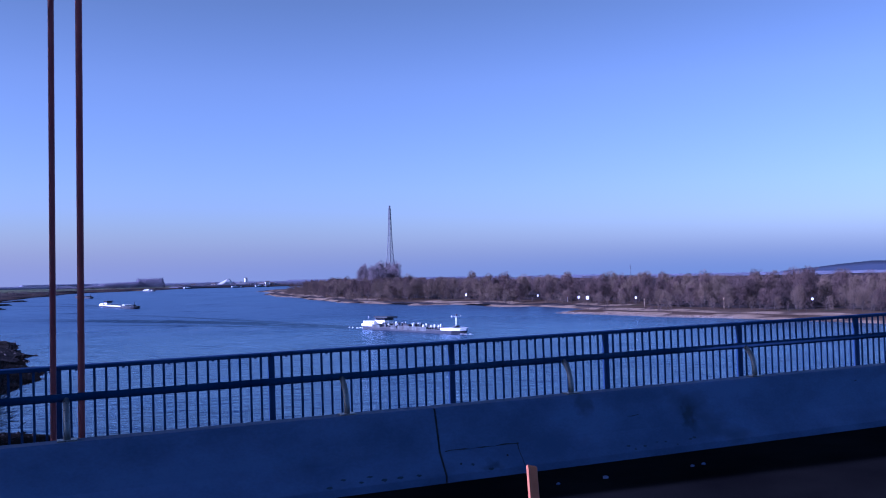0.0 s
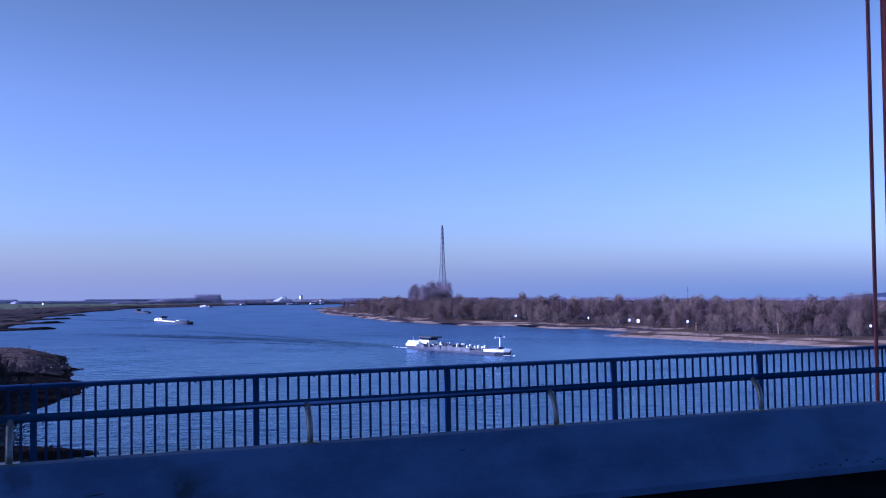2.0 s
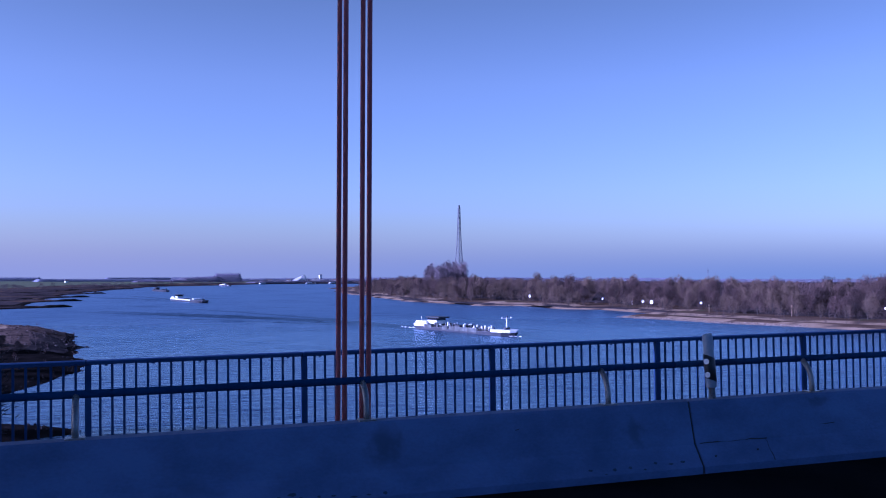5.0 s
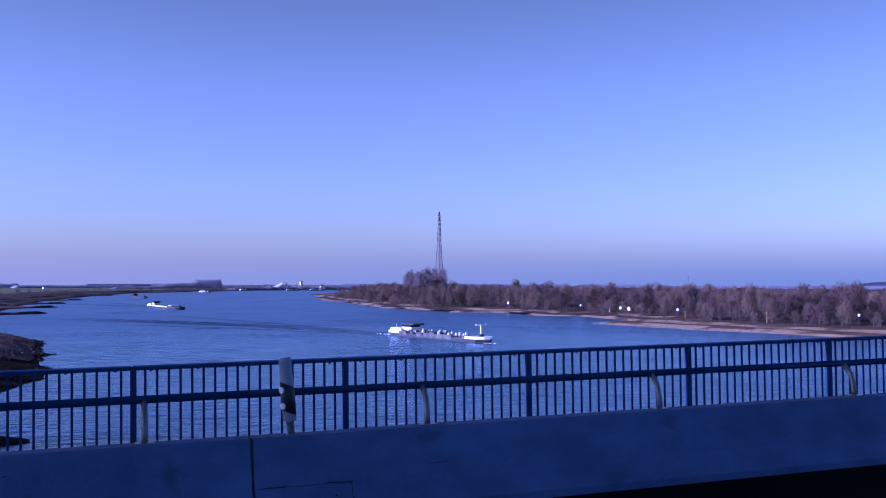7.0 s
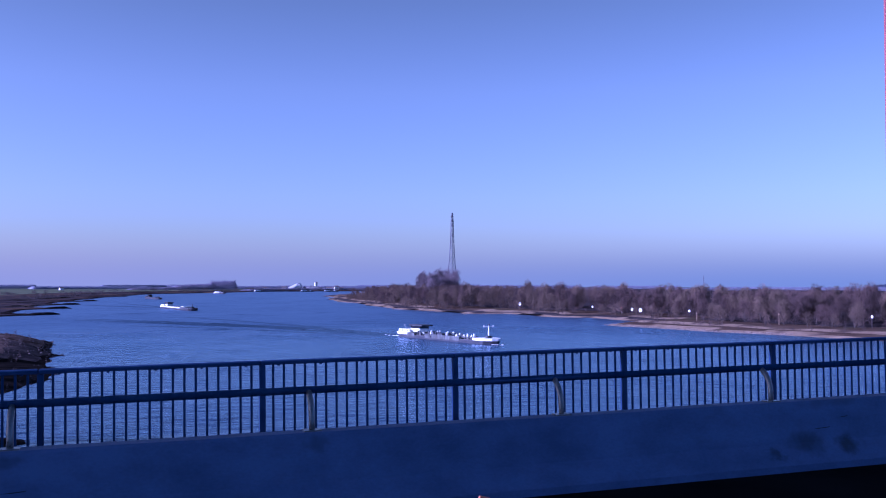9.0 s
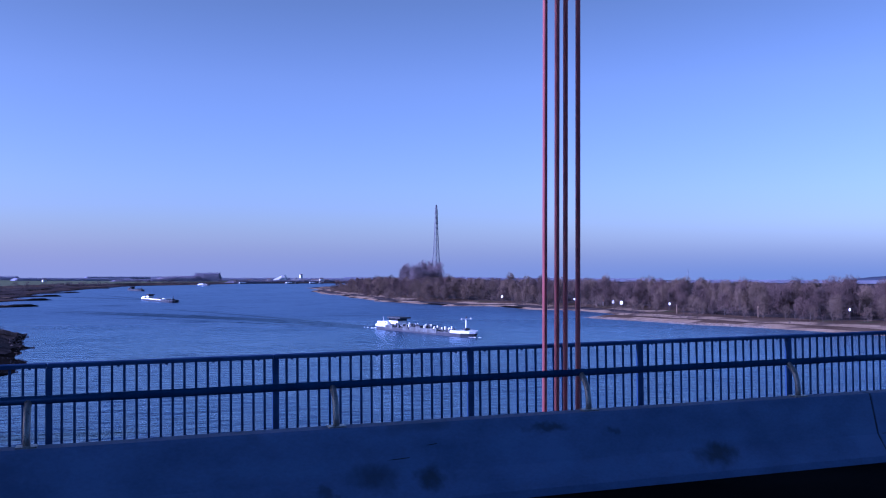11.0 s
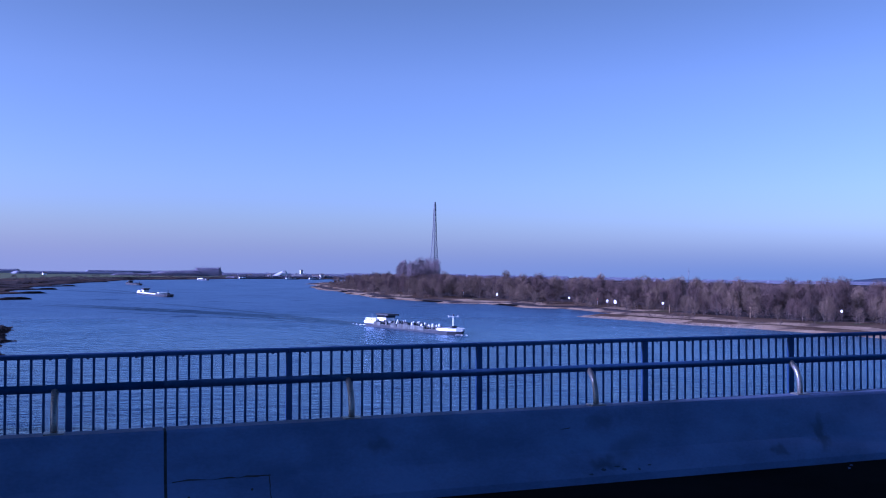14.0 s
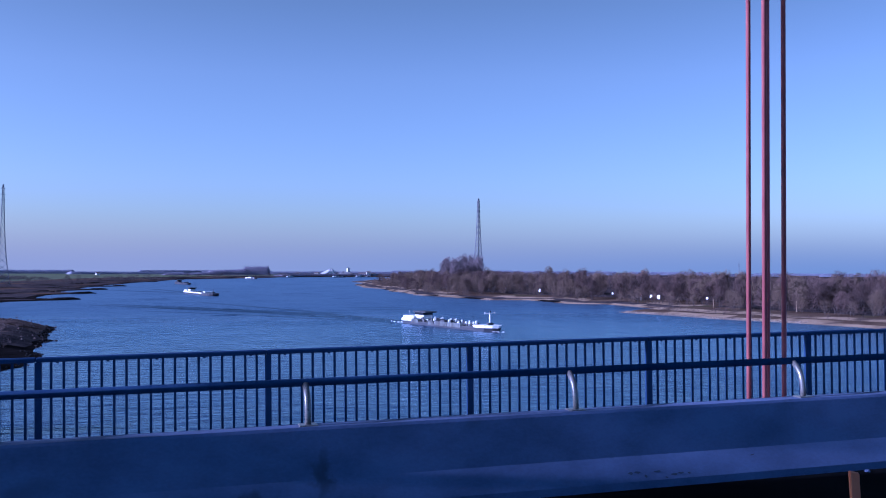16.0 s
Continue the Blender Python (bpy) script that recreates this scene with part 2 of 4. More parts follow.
SHIPWHITE = material("ship_white_paint", (0.72, 0.72, 0.69), (0.84, 0.83, 0.80), 0.5, 0.45, bump=0.05, spot=(0.45, 0.38, 0.30), spots=-0.09)
SHIPGREY = material("ship_grey_paint", (0.030, 0.034, 0.034), (0.125, 0.134, 0.124), 0.55, 0.6, bump=0.2, spot=(0.033, 0.028, 0.024), spots=0.06, stretch=(1, 1, 0.5))
SHIPDARK = material("ship_dark_paint", (0.025, 0.027, 0.032), (0.05, 0.05, 0.055), 0.5, 0.5, bump=0.1)
SHIPDECK = material("ship_deck_paint", (0.08, 0.085, 0.09), (0.15, 0.145, 0.135), 0.6, 0.7, bump=0.1)
SHIPGLASS = material("wheelhouse_glass", (0.01, 0.012, 0.015), (0.02, 0.02, 0.025), 1, 0.1, bump=0)
SIGNWHITE = material("sign_white", (0.86, 0.86, 0.84), (0.92, 0.92, 0.90), 1, 0.5, bump=0)
SIGNRED = material("sign_red", (0.45, 0.05, 0.04), (0.55, 0.08, 0.06), 1, 0.5, bump=0)
WALLPALE = material("pale_plaster", (0.55, 0.54, 0.52), (0.70, 0.69, 0.66), 0.08, 0.8, bump=0)
ROOFDARK = material("dark_roof", (0.09, 0.07, 0.065), (0.14, 0.11, 0.10), 0.2, 0.8, bump=0)
HEAPWHITE = material("pale_heap", (0.384, 0.384, 0.384), (0.484, 0.477, 0.465), 0.03, 0.9, bump=0.3)
HEAPGREY = material("gravel_heap", (0.17, 0.165, 0.17), (0.26, 0.25, 0.25), 0.05, 0.9, bump=0.4)
# the hills' blue is distance haze put straight into the base colour
HILL = material("haze_blue_hill", (0.038, 0.050, 0.086), (0.047, 0.060, 0.098), 0.004, 0.95, bump=0)


def stain(m, patches):
    """Dark scuffs on the barrier: x along the bridge, height over the road, half length, half height, depth of colour."""
    n, l = m.node_tree.nodes, m.node_tree.links
    p = n["Principled BSDF"]
    col = p.inputs["Base Color"].links[0].from_socket
    geo, sep, drop, flat = n.new("ShaderNodeNewGeometry"), n.new("ShaderNodeSeparateXYZ"), n.new("ShaderNodeMath"), n.new("ShaderNodeCombineXYZ")
    l.new(geo.outputs["Position"], sep.inputs[0])
    drop.operation = "MULTIPLY_ADD"
    drop.inputs[1].default_value = -UP
    l.new(sep.outputs["X"], drop.inputs[0])
    l.new(sep.outputs["Z"], drop.inputs[2])
    l.new(sep.outputs["X"], flat.inputs[0])
    l.new(drop.outputs[0], flat.inputs[1])
    rough, wob, at = n.new("ShaderNodeTexNoise"), n.new("ShaderNodeVectorMath"), n.new("ShaderNodeVectorMath")
    rough.inputs["Scale"].default_value, rough.inputs["Detail"].default_value = 9.0, 6
    l.new(geo.outputs["Position"], rough.inputs["Vector"])
    wob.operation = "MULTIPLY_ADD"
    wob.inputs[1].default_value, wob.inputs[2].default_value = (0.34, 0.16, 0), (-0.17, -0.08, 0)
    l.new(rough.outputs["Color"], wob.inputs[0])
    at.operation = "ADD"
    l.new(flat.outputs[0], at.inputs[0])
    l.new(wob.outputs[0], at.inputs[1])
    total = None
    for x, z, hx, hz, depth in patches:
        sub, mul, far, fall = n.new("ShaderNodeVectorMath"), n.new("ShaderNodeVectorMath"), n.new("ShaderNodeVectorMath"), n.new("ShaderNodeMapRange")
        sub.operation, mul.operation, far.operation, fall.interpolation_type = "SUBTRACT", "MULTIPLY", "LENGTH", "SMOOTHSTEP"
        sub.inputs[1].default_value, mul.inputs[1].default_value = (x, z + 26.45, 0), (1 / hx, 1 / hz, 0)
        for i, v in enumerate((0.2, 1.25, depth, 0.0)):
            fall.inputs[i + 1].default_value = v
        l.new(at.outputs[0], sub.inputs[0])
        l.new(sub.outputs[0], mul.inputs[0])
        l.new(mul.outputs[0], far.inputs[0])
        l.new(far.outputs["Value"], fall.inputs[0])
        if total:
            top = n.new("ShaderNodeMath")
            top.operation = "MAXIMUM"
            l.new(total, top.inputs[0])
            l.new(fall.outputs[0], top.inputs[1])
            total = top.outputs[0]
        else:
            total = fall.outputs[0]
    mx = n.new("ShaderNodeMix")
    mx.data_type = "RGBA"
    mx.inputs[7].default_value = (0.022, 0.026, 0.036, 1)
    l.new(total, mx.inputs[0])
    l.new(col, mx.inputs[6])
    l.new(mx.outputs[2], p.inputs["Base Color"])


stain(CONCRETE, (
    (14.5, 0.58, 0.26, 0.05, 0.8), (13.32, 0.22, 0.17, 0.10, 0.85), (12.8, 0.27, 0.26, 0.12, 0.7), (16.3, 0.22, 0.28, 0.12, 0.9), (12.35, 0.18, 0.10, 0.05, 0.7),
    (15.17, 0.5, 0.07, 0.04, 0.6), (25.1, 0.31, 0.09, 0.20, 0.7), (22.45, 0.16, 0.18, 0.06, 0.65), (20.2, 0.46, 0.16, 0.07, 0.5), (-8.6, 0.36, 0.10, 0.20, 0.75),
    (-9.93, 0.57, 0.11, 0.12, 0.5), (0.13, 0.47, 0.17, 0.20, 0.55), (2.68, 0.43, 0.11, 0.15, 0.45), (7.5, 0.60, 0.13, 0.10, 0.35), (24.5, 0.17, 0.11, 0.06, 0.6),
    (22.5, 0.55, 0.20, 0.10, 0.4), (4.96, 0.60, 0.14, 0.06, 0.4), (-11.1, 0.10, 0.14, 0.05, 0.6)))


# ---- mesh helpers ----
def box(bm, x0, x1, y0, y1, z0, z1, bevel=0.0):
    v = [bm.verts.new((x, y, z)) for z in (z0, z1) for y in (y0, y1) for x in (x0, x1)]
    fs = [bm.faces.new([v[i] for i in q]) for q in ((0, 2, 3, 1), (4, 5, 7, 6), (0, 1, 5, 4), (2, 6, 7, 3), (0, 4, 6, 2), (1, 3, 7, 5))]
    if bevel:
        bmesh.ops.bevel(bm, geom=list({e for f in fs for e in f.edges}), offset=bevel, segments=1, affect="EDGES")
    return bm


def rod(bm, p, q, r0, r1=None, n=8, cap=True):
    p, q = Vector(p), Vector(q)
    r1 = r0 if r1 is None else r1
    d = (q - p).normalized()
    a = d.orthogonal().normalized()
    b = d.cross(a)
    rings = []
    for c, r in ((p, r0), (q, r1)):
        rings.append([bm.verts.new(c + (a * math.cos(t) + b * math.sin(t)) * r) for t in (2 * math.pi * i / n for i in range(n))])
    for i in range(n):
        f = bm.faces.new((rings[0][i], rings[0][(i + 1) % n], rings[1][(i + 1) % n], rings[1][i]))
        f.smooth = True
    if cap:
        bm.faces.new(rings[0][::-1])
        bm.faces.new(rings[1])
    return bm


def pipe(bm, pts, r, n=8):
    """A bent tube through the points."""
    pts = [Vector(p) for p in pts]
    rings = []
    side = None
    for i, p in enumerate(pts):
        d = (pts[min(i + 1, len(pts) - 1)] - pts[max(i - 1, 0)]).normalized()
        a = side - d * side.dot(d) if side else d.orthogonal()
        a.normalize()
        side = a
        b = d.cross(a)
        rings.append([bm.verts.new(p + (a * math.cos(t) + b * math.sin(t)) * r) for t in (2 * math.pi * k / n for k in range(n))])
    for u, v in zip(rings, rings[1:]):
        for k in range(n):
            bm.faces.new((u[k], u[(k + 1) % n], v[(k + 1) % n], v[k])).smooth = True
    bm.faces.new(rings[0][::-1])
    bm.faces.new(rings[-1])
    return bm


def sweep(bm, profile, x0, x1, closed=True, steps=1):
    """A (y, z) profile drawn along x."""
    rows = [[bm.verts.new((x0 + (x1 - x0) * i / steps, y, z)) for y, z in profile] for i in range(steps + 1)]
    n = len(profile)
    for u, v in zip(rows, rows[1:]):
        for k in range(n if closed else n - 1):
            bm.faces.new((u[k], v[k], v[(k + 1) % n], u[(k + 1) % n]))
    if closed:
        bm.faces.new(rows[0])
        bm.faces.new(rows[-1][::-1])
    return bm


def mesh_of(name, bm, *mats):
    bmesh.ops.recalc_face_normals(bm, faces=bm.faces[:])
    me = bpy.data.meshes.new(name)
    bm.to_mesh(me)
    bm.free()
    for m in mats:
        me.materials.append(m)
    return me


def part(name, bm, mat, parent, label="", at=None):
    ob = new(name, bm if isinstance(bm, bpy.types.Mesh) else mesh_of(name, bm, mat))
    ob.parent = parent
    if at is not None:
        ob.location = at
    return tagged(ob, label)


def thing(name, label, category, m=None, group="", kind=""):
    ob = new(name)
    ob.empty_display_size = 0.3
    if m is not None:
        ob.matrix_basis = m
    return tagged(ob, label, category, group, kind)


def solid(name, bm, mat, label, category, group="", kind="", m=None):
    ob = new(name, mesh_of(name, bm, *(mat if isinstance(mat, (list, tuple)) else (mat,))))
    if m is not None:
        ob.matrix_basis = m
    return tagged(ob, label, category, group, kind)


EYE = 28.51            # eye height over the river at x = 0
ROAD = EYE - 2.06      # road level at x = 0
TILT = -math.degrees(math.atan(UP))


def on_deck(x, y=0.0, dz=0.0):
    """A pose on the climbing deck: x along it, y across, dz over the road."""
    return pose(x, y, ROAD + UP * x + dz, 0, TILT, 0)


def smooth(t):
    t = min(max(t, 0.0), 1.0)
    return t * t * (3 - 2 * t)


def lerp(table, v):
    for (a, p), (b, q) in zip(table, table[1:]):
        if v <= b:
            return p + (q - p) * max(0.0, (v - a)) / (b - a)
    return table[-1][1]


# ---- ground and river ----
# shorelines: (y, x) along the left and the right bank
LEFT = [(-700, -70), (60, -26), (150, -24), (172, -22), (180, -10), (188, -11), (195, -24), (206, -36), (226, -37), (240, -29), (255, -25),
        (262, -22), (290, -16), (318, -12), (326, -13), (340, -18), (360, -19), (383, -19), (389, -15), (395, -20), (430, -23.5), (455, -23), (476, -26), (490, -36), (503, -52), (516, -96), (560, -108), (640, -104), (700, -104),
        (820, -98), (846, -66), (870, -46), (884, -68), (902, -88), (1010, -88), (1040, -70), (1062, -46), (1080, -70), (1102, -88), (1180, -86), (1214, -66),
        (1236, -44), (1254, -66), (1280, -82), (1380, -78), (1420, -50), (1448, -29), (1468, -60), (1500, -66), (1640, -40), (1780, -24), (1830, -8), (1858, 14), (1880, -12),
        (1990, 22), (2120, 40), (2170, 66), (2195, 46), (2330, 150),
        (2507, 267), (2690, 345), (2770, 450), (2810, 600), (2840, 740), (2850, 788), (2860, 790)]
RIGHT = [(-700, 560), (0, 450), (200, 396), (330, 368), (411, 353), (436, 346), (465, 333), (510, 325), (545, 316), (556, 313), (564, 315), (572, 342), (580, 360),
         (640, 366), (688, 364), (698, 345), (703, 339), (760, 341), (789, 338), (795, 300), (803, 298), (812, 306), (850, 298), (924, 285), (955, 276), (970, 282), (1060, 290), (1113, 287), (1150, 296), (1240, 306), (1325, 299), (1345, 303),
         (1450, 319), (1530, 326), (1572, 337), (1640, 362), (1740, 384), (1860, 386), (1900, 398), (1960, 480), (2100, 590), (2300, 680), (2700, 750), (2850, 790), (2860, 792)]
ys, y = [], -700.0
while y < 4900:
    ys.append(y)
    y += 60 if y < 120 else 5 if y < 320 else 7 if y < 1000 else 12 if y < 1900 else 40 if y < 2680 else 10 if y < 2860 else 150
OFF_L = (2600, 1500, 900, 520, 300, 180, 110, 70, 45, 28, 16, 8, 3.5, 0)
OFF_R = (0, 3.5, 8, 14, 22, 32, 46, 70, 110, 180, 300, 520, 900, 1500, 2600, 4200)


def bank(d, x, y, left):
    """Height of the land d metres behind the shoreline."""
    w = noise.noise((x * 0.03, y * 0.03, 1.3 if left else 7.1))
    h = 1.7 * smooth(d / (9 if left else 14)) + 1.5 * smooth((d - 16) / 22) + 1.2 * smooth((d - 60) / 90)
    if left and y < 540:                   # low dark shelf, then a raised stony head
        h = 0.9 * smooth(d / 7) + (0.4 + 3.2 * smooth((y - 342) / 34)) * smooth(d / 20)
    elif left:                             # low groynes and mud flats
        h = 0.75 * smooth(d / 6) + 0.9 * smooth((d - 30) / 40) + 2.2 * smooth((d - 80) / 70)
        return h + w * min(d, 40) / 40 * 0.5 - 0.02
    return h + w * min(d, 30) / 30 * 1.1 - 0.02


bm = bmesh.new()
rows = []
for y in ys:
    xl, xr = lerp(LEFT, y) + noise.noise((0, y * 0.07, 3)) * 2.2, lerp(RIGHT, y) + noise.noise((5, y * 0.06, 3)) * 2.0
    row = [(xl - d, bank(d, xl - d, y, True)) for d in OFF_L]
    if y < 2850:
        row += [(xl + (xr - xl) * k, -3.0) for k in (0.08, 0.35, 0.65, 0.92)]
    else:
        row += [(xl + 1 * k, 0.3) for k in (0.08, 0.35, 0.65, 0.92)]
    row += [(xr + d, bank(d, xr + d, y, False)) for d in OFF_R]
    rows.append([bm.verts.new((x, y, z)) for x, z in row])
NL = len(OFF_L)
for j, (u, v) in enumerate(zip(rows, rows[1:])):
    for k in range(len(u) - 1):
        f = bm.faces.new((u[k], u[k + 1], v[k + 1], v[k]))
        f.smooth = True
        yy = ys[j]
        if k < NL - 1:
            d = OFF_L[k + 1]
            w = noise.noise((yy * 0.012, d * 0.05, 6))
            if yy < 560:
                f.material_index = 3 if d >= 100 else 6 if yy < 352 or d < 3 else 0 if 440 < yy < 500 and 20 < d < 50 and w > -0.25 else 5 if w > 0.12 else 7
            else:
                f.material_index = 6 if d < 6 else (0 if w > 0.58 else 6 if w > 0.12 else 2 if w < -0.35 else 5) if d < 115 else 3
        elif k < NL + 4:
            f.material_index = 4 if yy < 2850 else 2
        else:
            d = OFF_R[k - NL - 4]
            w = noise.noise((yy * 0.02, d * 0.3, 4))
            shoal = yy > 560 and d < 5 and noise.noise((yy * 0.022, 0, 12)) > 0.08
            f.material_index = 6 if shoal else 0 if d < 7 + 5 * w else 5 if yy > 560 and d < 20 else 2 if d < 20 else 0 if d < 30 and w > -0.15 else 2 if d < 60 else 5
solid("ground", bm, (SAND, STONE, SCRUB, MEADOW, BED, SCRUB_DARK, MUD, HEADLAND), "flat flood plain with sandy shores, brown grass and green meadow", "ground", kind="structure")
bm = bmesh.new()
v = [bm.verts.new(p) for p in ((-4300, -700, 0), (4800, -700, 0), (4800, 4900, 0), (-4300, 4900, 0))]
bm.faces.new(v)
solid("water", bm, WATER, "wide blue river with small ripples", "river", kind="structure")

# loose stones on the groynes and the near shores
rng = random.Random(5)
def rubble(spans, mat, name, label):
    """Loose stones on the left bank: (from y, to y, how many, how far inland, size)."""
    bm = bmesh.new()
    for y0, y1, count, inland, size in spans:
        for _ in range(count):
            y, d = rng.uniform(y0, y1), rng.uniform(-0.6, inland)
            x = lerp(LEFT, y) + noise.noise((0, y * 0.07, 3)) * 2.2 - d
            z = bank(max(d, 0), x, y, True)
            r = size * rng.uniform(0.25, 1.0) ** 1.5
            ring = [bm.verts.new((x + r * math.cos(a) * rng.uniform(0.6, 1.3), y + r * math.sin(a) * rng.uniform(0.6, 1.3), z - 0.15)) for a in (0, 1.3, 2.5, 3.8, 5.1)]
            top = bm.verts.new((x + rng.uniform(-0.2, 0.2), y, z + r * rng.uniform(0.35, 0.8)))
            for i in range(5):
                bm.faces.new((ring[i], ring[(i + 1) % 5], top))
    solid(name, bm, mat, label, "stones", kind="stuff")


rubble(((172, 204, 70, 12, 0.6), (225, 340, 260, 5, 0.7), (378, 500, 420, 3.5, 0.9), (800, 1260, 500, 6, 0.7)), WETSTONE, "wet_stones", "dark wet stones along the low muddy shore")
rubble(((356, 505, 420, 34, 0.8), (470, 510, 60, 10, 1.0)), STONE, "headland_stones", "brown rubble stones heaped over the headland")
bm = bmesh.new()
for y0, y1, count in ((425, 556, 1500), (556, 585, 260), (790, 815, 200), (950, 975, 160), (1230, 1345, 200), (1560, 1900, 220)):
    for _ in range(count):
        y = rng.uniform(y0, y1)
        d = rng.uniform(-0.8, 6)
        x = lerp(RIGHT, y) + noise.noise((5, y * 0.06, 3)) * 2.0 + d
        z = bank(max(d, 0), x, y, False)
        r = rng.uniform(0.3, 0.8) * (1 if y < 900 else 1.6)
        ring = [bm.verts.new((x + r * math.cos(a) * rng.uniform(0.6, 1.2), y + r * math.sin(a) * rng.uniform(0.6, 1.2), z - 0.15)) for a in (0, 1.3, 2.5, 3.8, 5.1)]
        top = bm.verts.new((x + rng.uniform(-0.2, 0.2), y, z + r * rng.uniform(0.3, 0.8)))
        for i in range(5):
            bm.faces.new((ring[i], ring[(i + 1) % 5], top))
solid("spit_stones", bm, PALESTONE, "pale rubble stones along the water's edge of the spit", "stones", kind="stuff")

# stone groynes: raised dark heads that step out from the left bank
groyne_rng = random.Random(41)
for tx, ty, ln, top in ((-46, 870, 46, 2.3), (-46, 1062, 44, 2.4), (-44, 1236, 40, 2.3), (-29, 1448, 36, 2.2), (14, 1858, 36, 2.0), (66, 2170, 34, 2.0)):
    bm = bmesh.new()
    prev = None
    for i in range(17):
        u = i / 16
        c = Vector((tx - ln * (1 - u), ty - 0.62 * ln * (1 - u) * (1 if ty < 1400 else 0.2), 0))
        w = (5.5 + 1.5 * u) * (1.0 if i < 13 else (17 - i) / 4.6)
        h = (0.9 + (top - 0.9) * smooth((u - 0.35) / 0.3)) * (1.0 if i < 14 else (17.4 - i) / 3.6) + 0.35 * noise.noise((i * 0.7, tx, ty))
        ring = [bm.verts.new(c + Vector((groyne_rng.uniform(-0.8, 0.8), a * w + groyne_rng.uniform(-0.5, 0.5), h * b - 0.2))) for a, b in ((-1, 0), (-0.7, 0.5), (-0.35, 0.9), (0, 1.05), (0.35, 0.9), (0.7, 0.5), (1, 0))]
        if prev:
            for g in range(6):
                bm.faces.new((prev[g], ring[g], ring[g + 1], prev[g + 1]))
        prev = ring
    bm.faces.new(prev)
    solid("groyne", bm, WETSTONE, "low dark stone groyne reaching out into the river", "groyne", "groynes of the bank")

# wake of the passing barges: low long waves
bm = bmesh.new()


def wave(pts, height, width, seed, steps=120):
    """One long ridge on the water, swelling and sinking along its way."""
    pts = [Vector((x, y, 0)) for x, y in pts]
    prev = None
    for i in range(steps + 1):
        u = i / steps * (len(pts) - 1)
        k = min(int(u), len(pts) - 2)
        c = pts[k].lerp(pts[k + 1], u - k)
        d = (pts[k + 1] - pts[k]).normalized()
        fade = math.sin(math.pi * i / steps) ** 0.7 if 0 < i < steps else 0
        w = width * (1 + 0.35 * noise.noise((i * 0.21, seed, 1)))
        h = height * fade * max(0.25, 0.8 + 0.6 * noise.noise((i * 0.17, seed, 4)))
        nrm = Vector((-d.y, d.x, 0)) * w
        c = c + nrm * 0.5 * noise.noise((i * 0.09, seed, 8))
        ring = [bm.verts.new(c + nrm * a + Vector((0, 0, h * b - 0.03))) for a, b in ((-1, 0), (-0.6, 0.35), (-0.25, 0.85), (0, 1), (0.25, 0.85), (0.6, 0.35), (1, 0))]
        if prev:
            for g in range(6):
                bm.faces.new((prev[g], prev[g + 1], ring[g + 1], ring[g])).smooth = True
        prev = ring


# two long crests trail from the tanker's stern, fainter ones spread beside them
wave([(147, 482), (121, 527), (92, 588), (61, 629), (32, 666), (5, 701), (-30, 748)], 1.0, 5.0, 3.1, 260)
wave([(148, 490), (127, 540), (99, 600), (69, 643), (40, 682), (12, 718), (-22, 768)], 0.9, 4.5, 7.7, 260)
wave([(148, 494), (131, 552), (108, 630), (80, 712), (50, 790)], 0.5, 3.5, 11.2, 200)
wave([(146, 478), (112, 517), (78, 566), (44, 604), (8, 640)], 0.45, 3.0, 15.3, 200)
wave([(46, 1064), (42, 1120), (24, 1200), (0, 1290)], 0.7, 3.2, 19.0, 100)
wave([(46, 1064), (22, 1106), (-16, 1160), (-50, 1215)], 0.7, 3.2, 23.0, 100)
for k in range(30):
    x, y, ln = rng.uniform(-60, 280), rng.uniform(560, 1150), rng.uniform(8, 26)
    slant = rng.uniform(-0.3, 0.1)
    wave([(x - ln, y - ln * slant), (x, y), (x + ln, y + ln * slant)], rng.uniform(0.12, 0.3), rng.uniform(2.0, 3.0), 10 + k, 20)
for f in bm.faces:
    f.normal_update()
    if f.normal.z < 0:
        f.normal_flip()
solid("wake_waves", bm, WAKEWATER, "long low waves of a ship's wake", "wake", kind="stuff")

# ---- bridge deck ----
bm = bmesh.new()
sweep(bm, [(-12.4, -0.35), (-12.4, 0.16), (-9.2, 0.16), (-9.2, -0.12), (8.01, -0.12), (8.01, -0.01), (8.74, -0.01), (8.74, -0.03), (12.3, -0.03), (12.3, -0.35), (8.5, -0.6), (7.0, -3.2), (-7.0, -3.2), (-8.5, -0.6)], -140, 160)
solid("bridge_deck", bm, PLINTH, "concrete-edged deck of a long road bridge", "bridge", kind="structure", m=on_deck(0))
bm = bmesh.new()
sweep(bm, [(-9.19, -0.11), (-9.19, 0.0), (8.018, 0.0), (8.018, -0.11)], -140, 160, steps=60)
solid("road", bm, ASPHALT, "worn dark asphalt carriageway of the bridge", "road", kind="structure", m=on_deck(0))

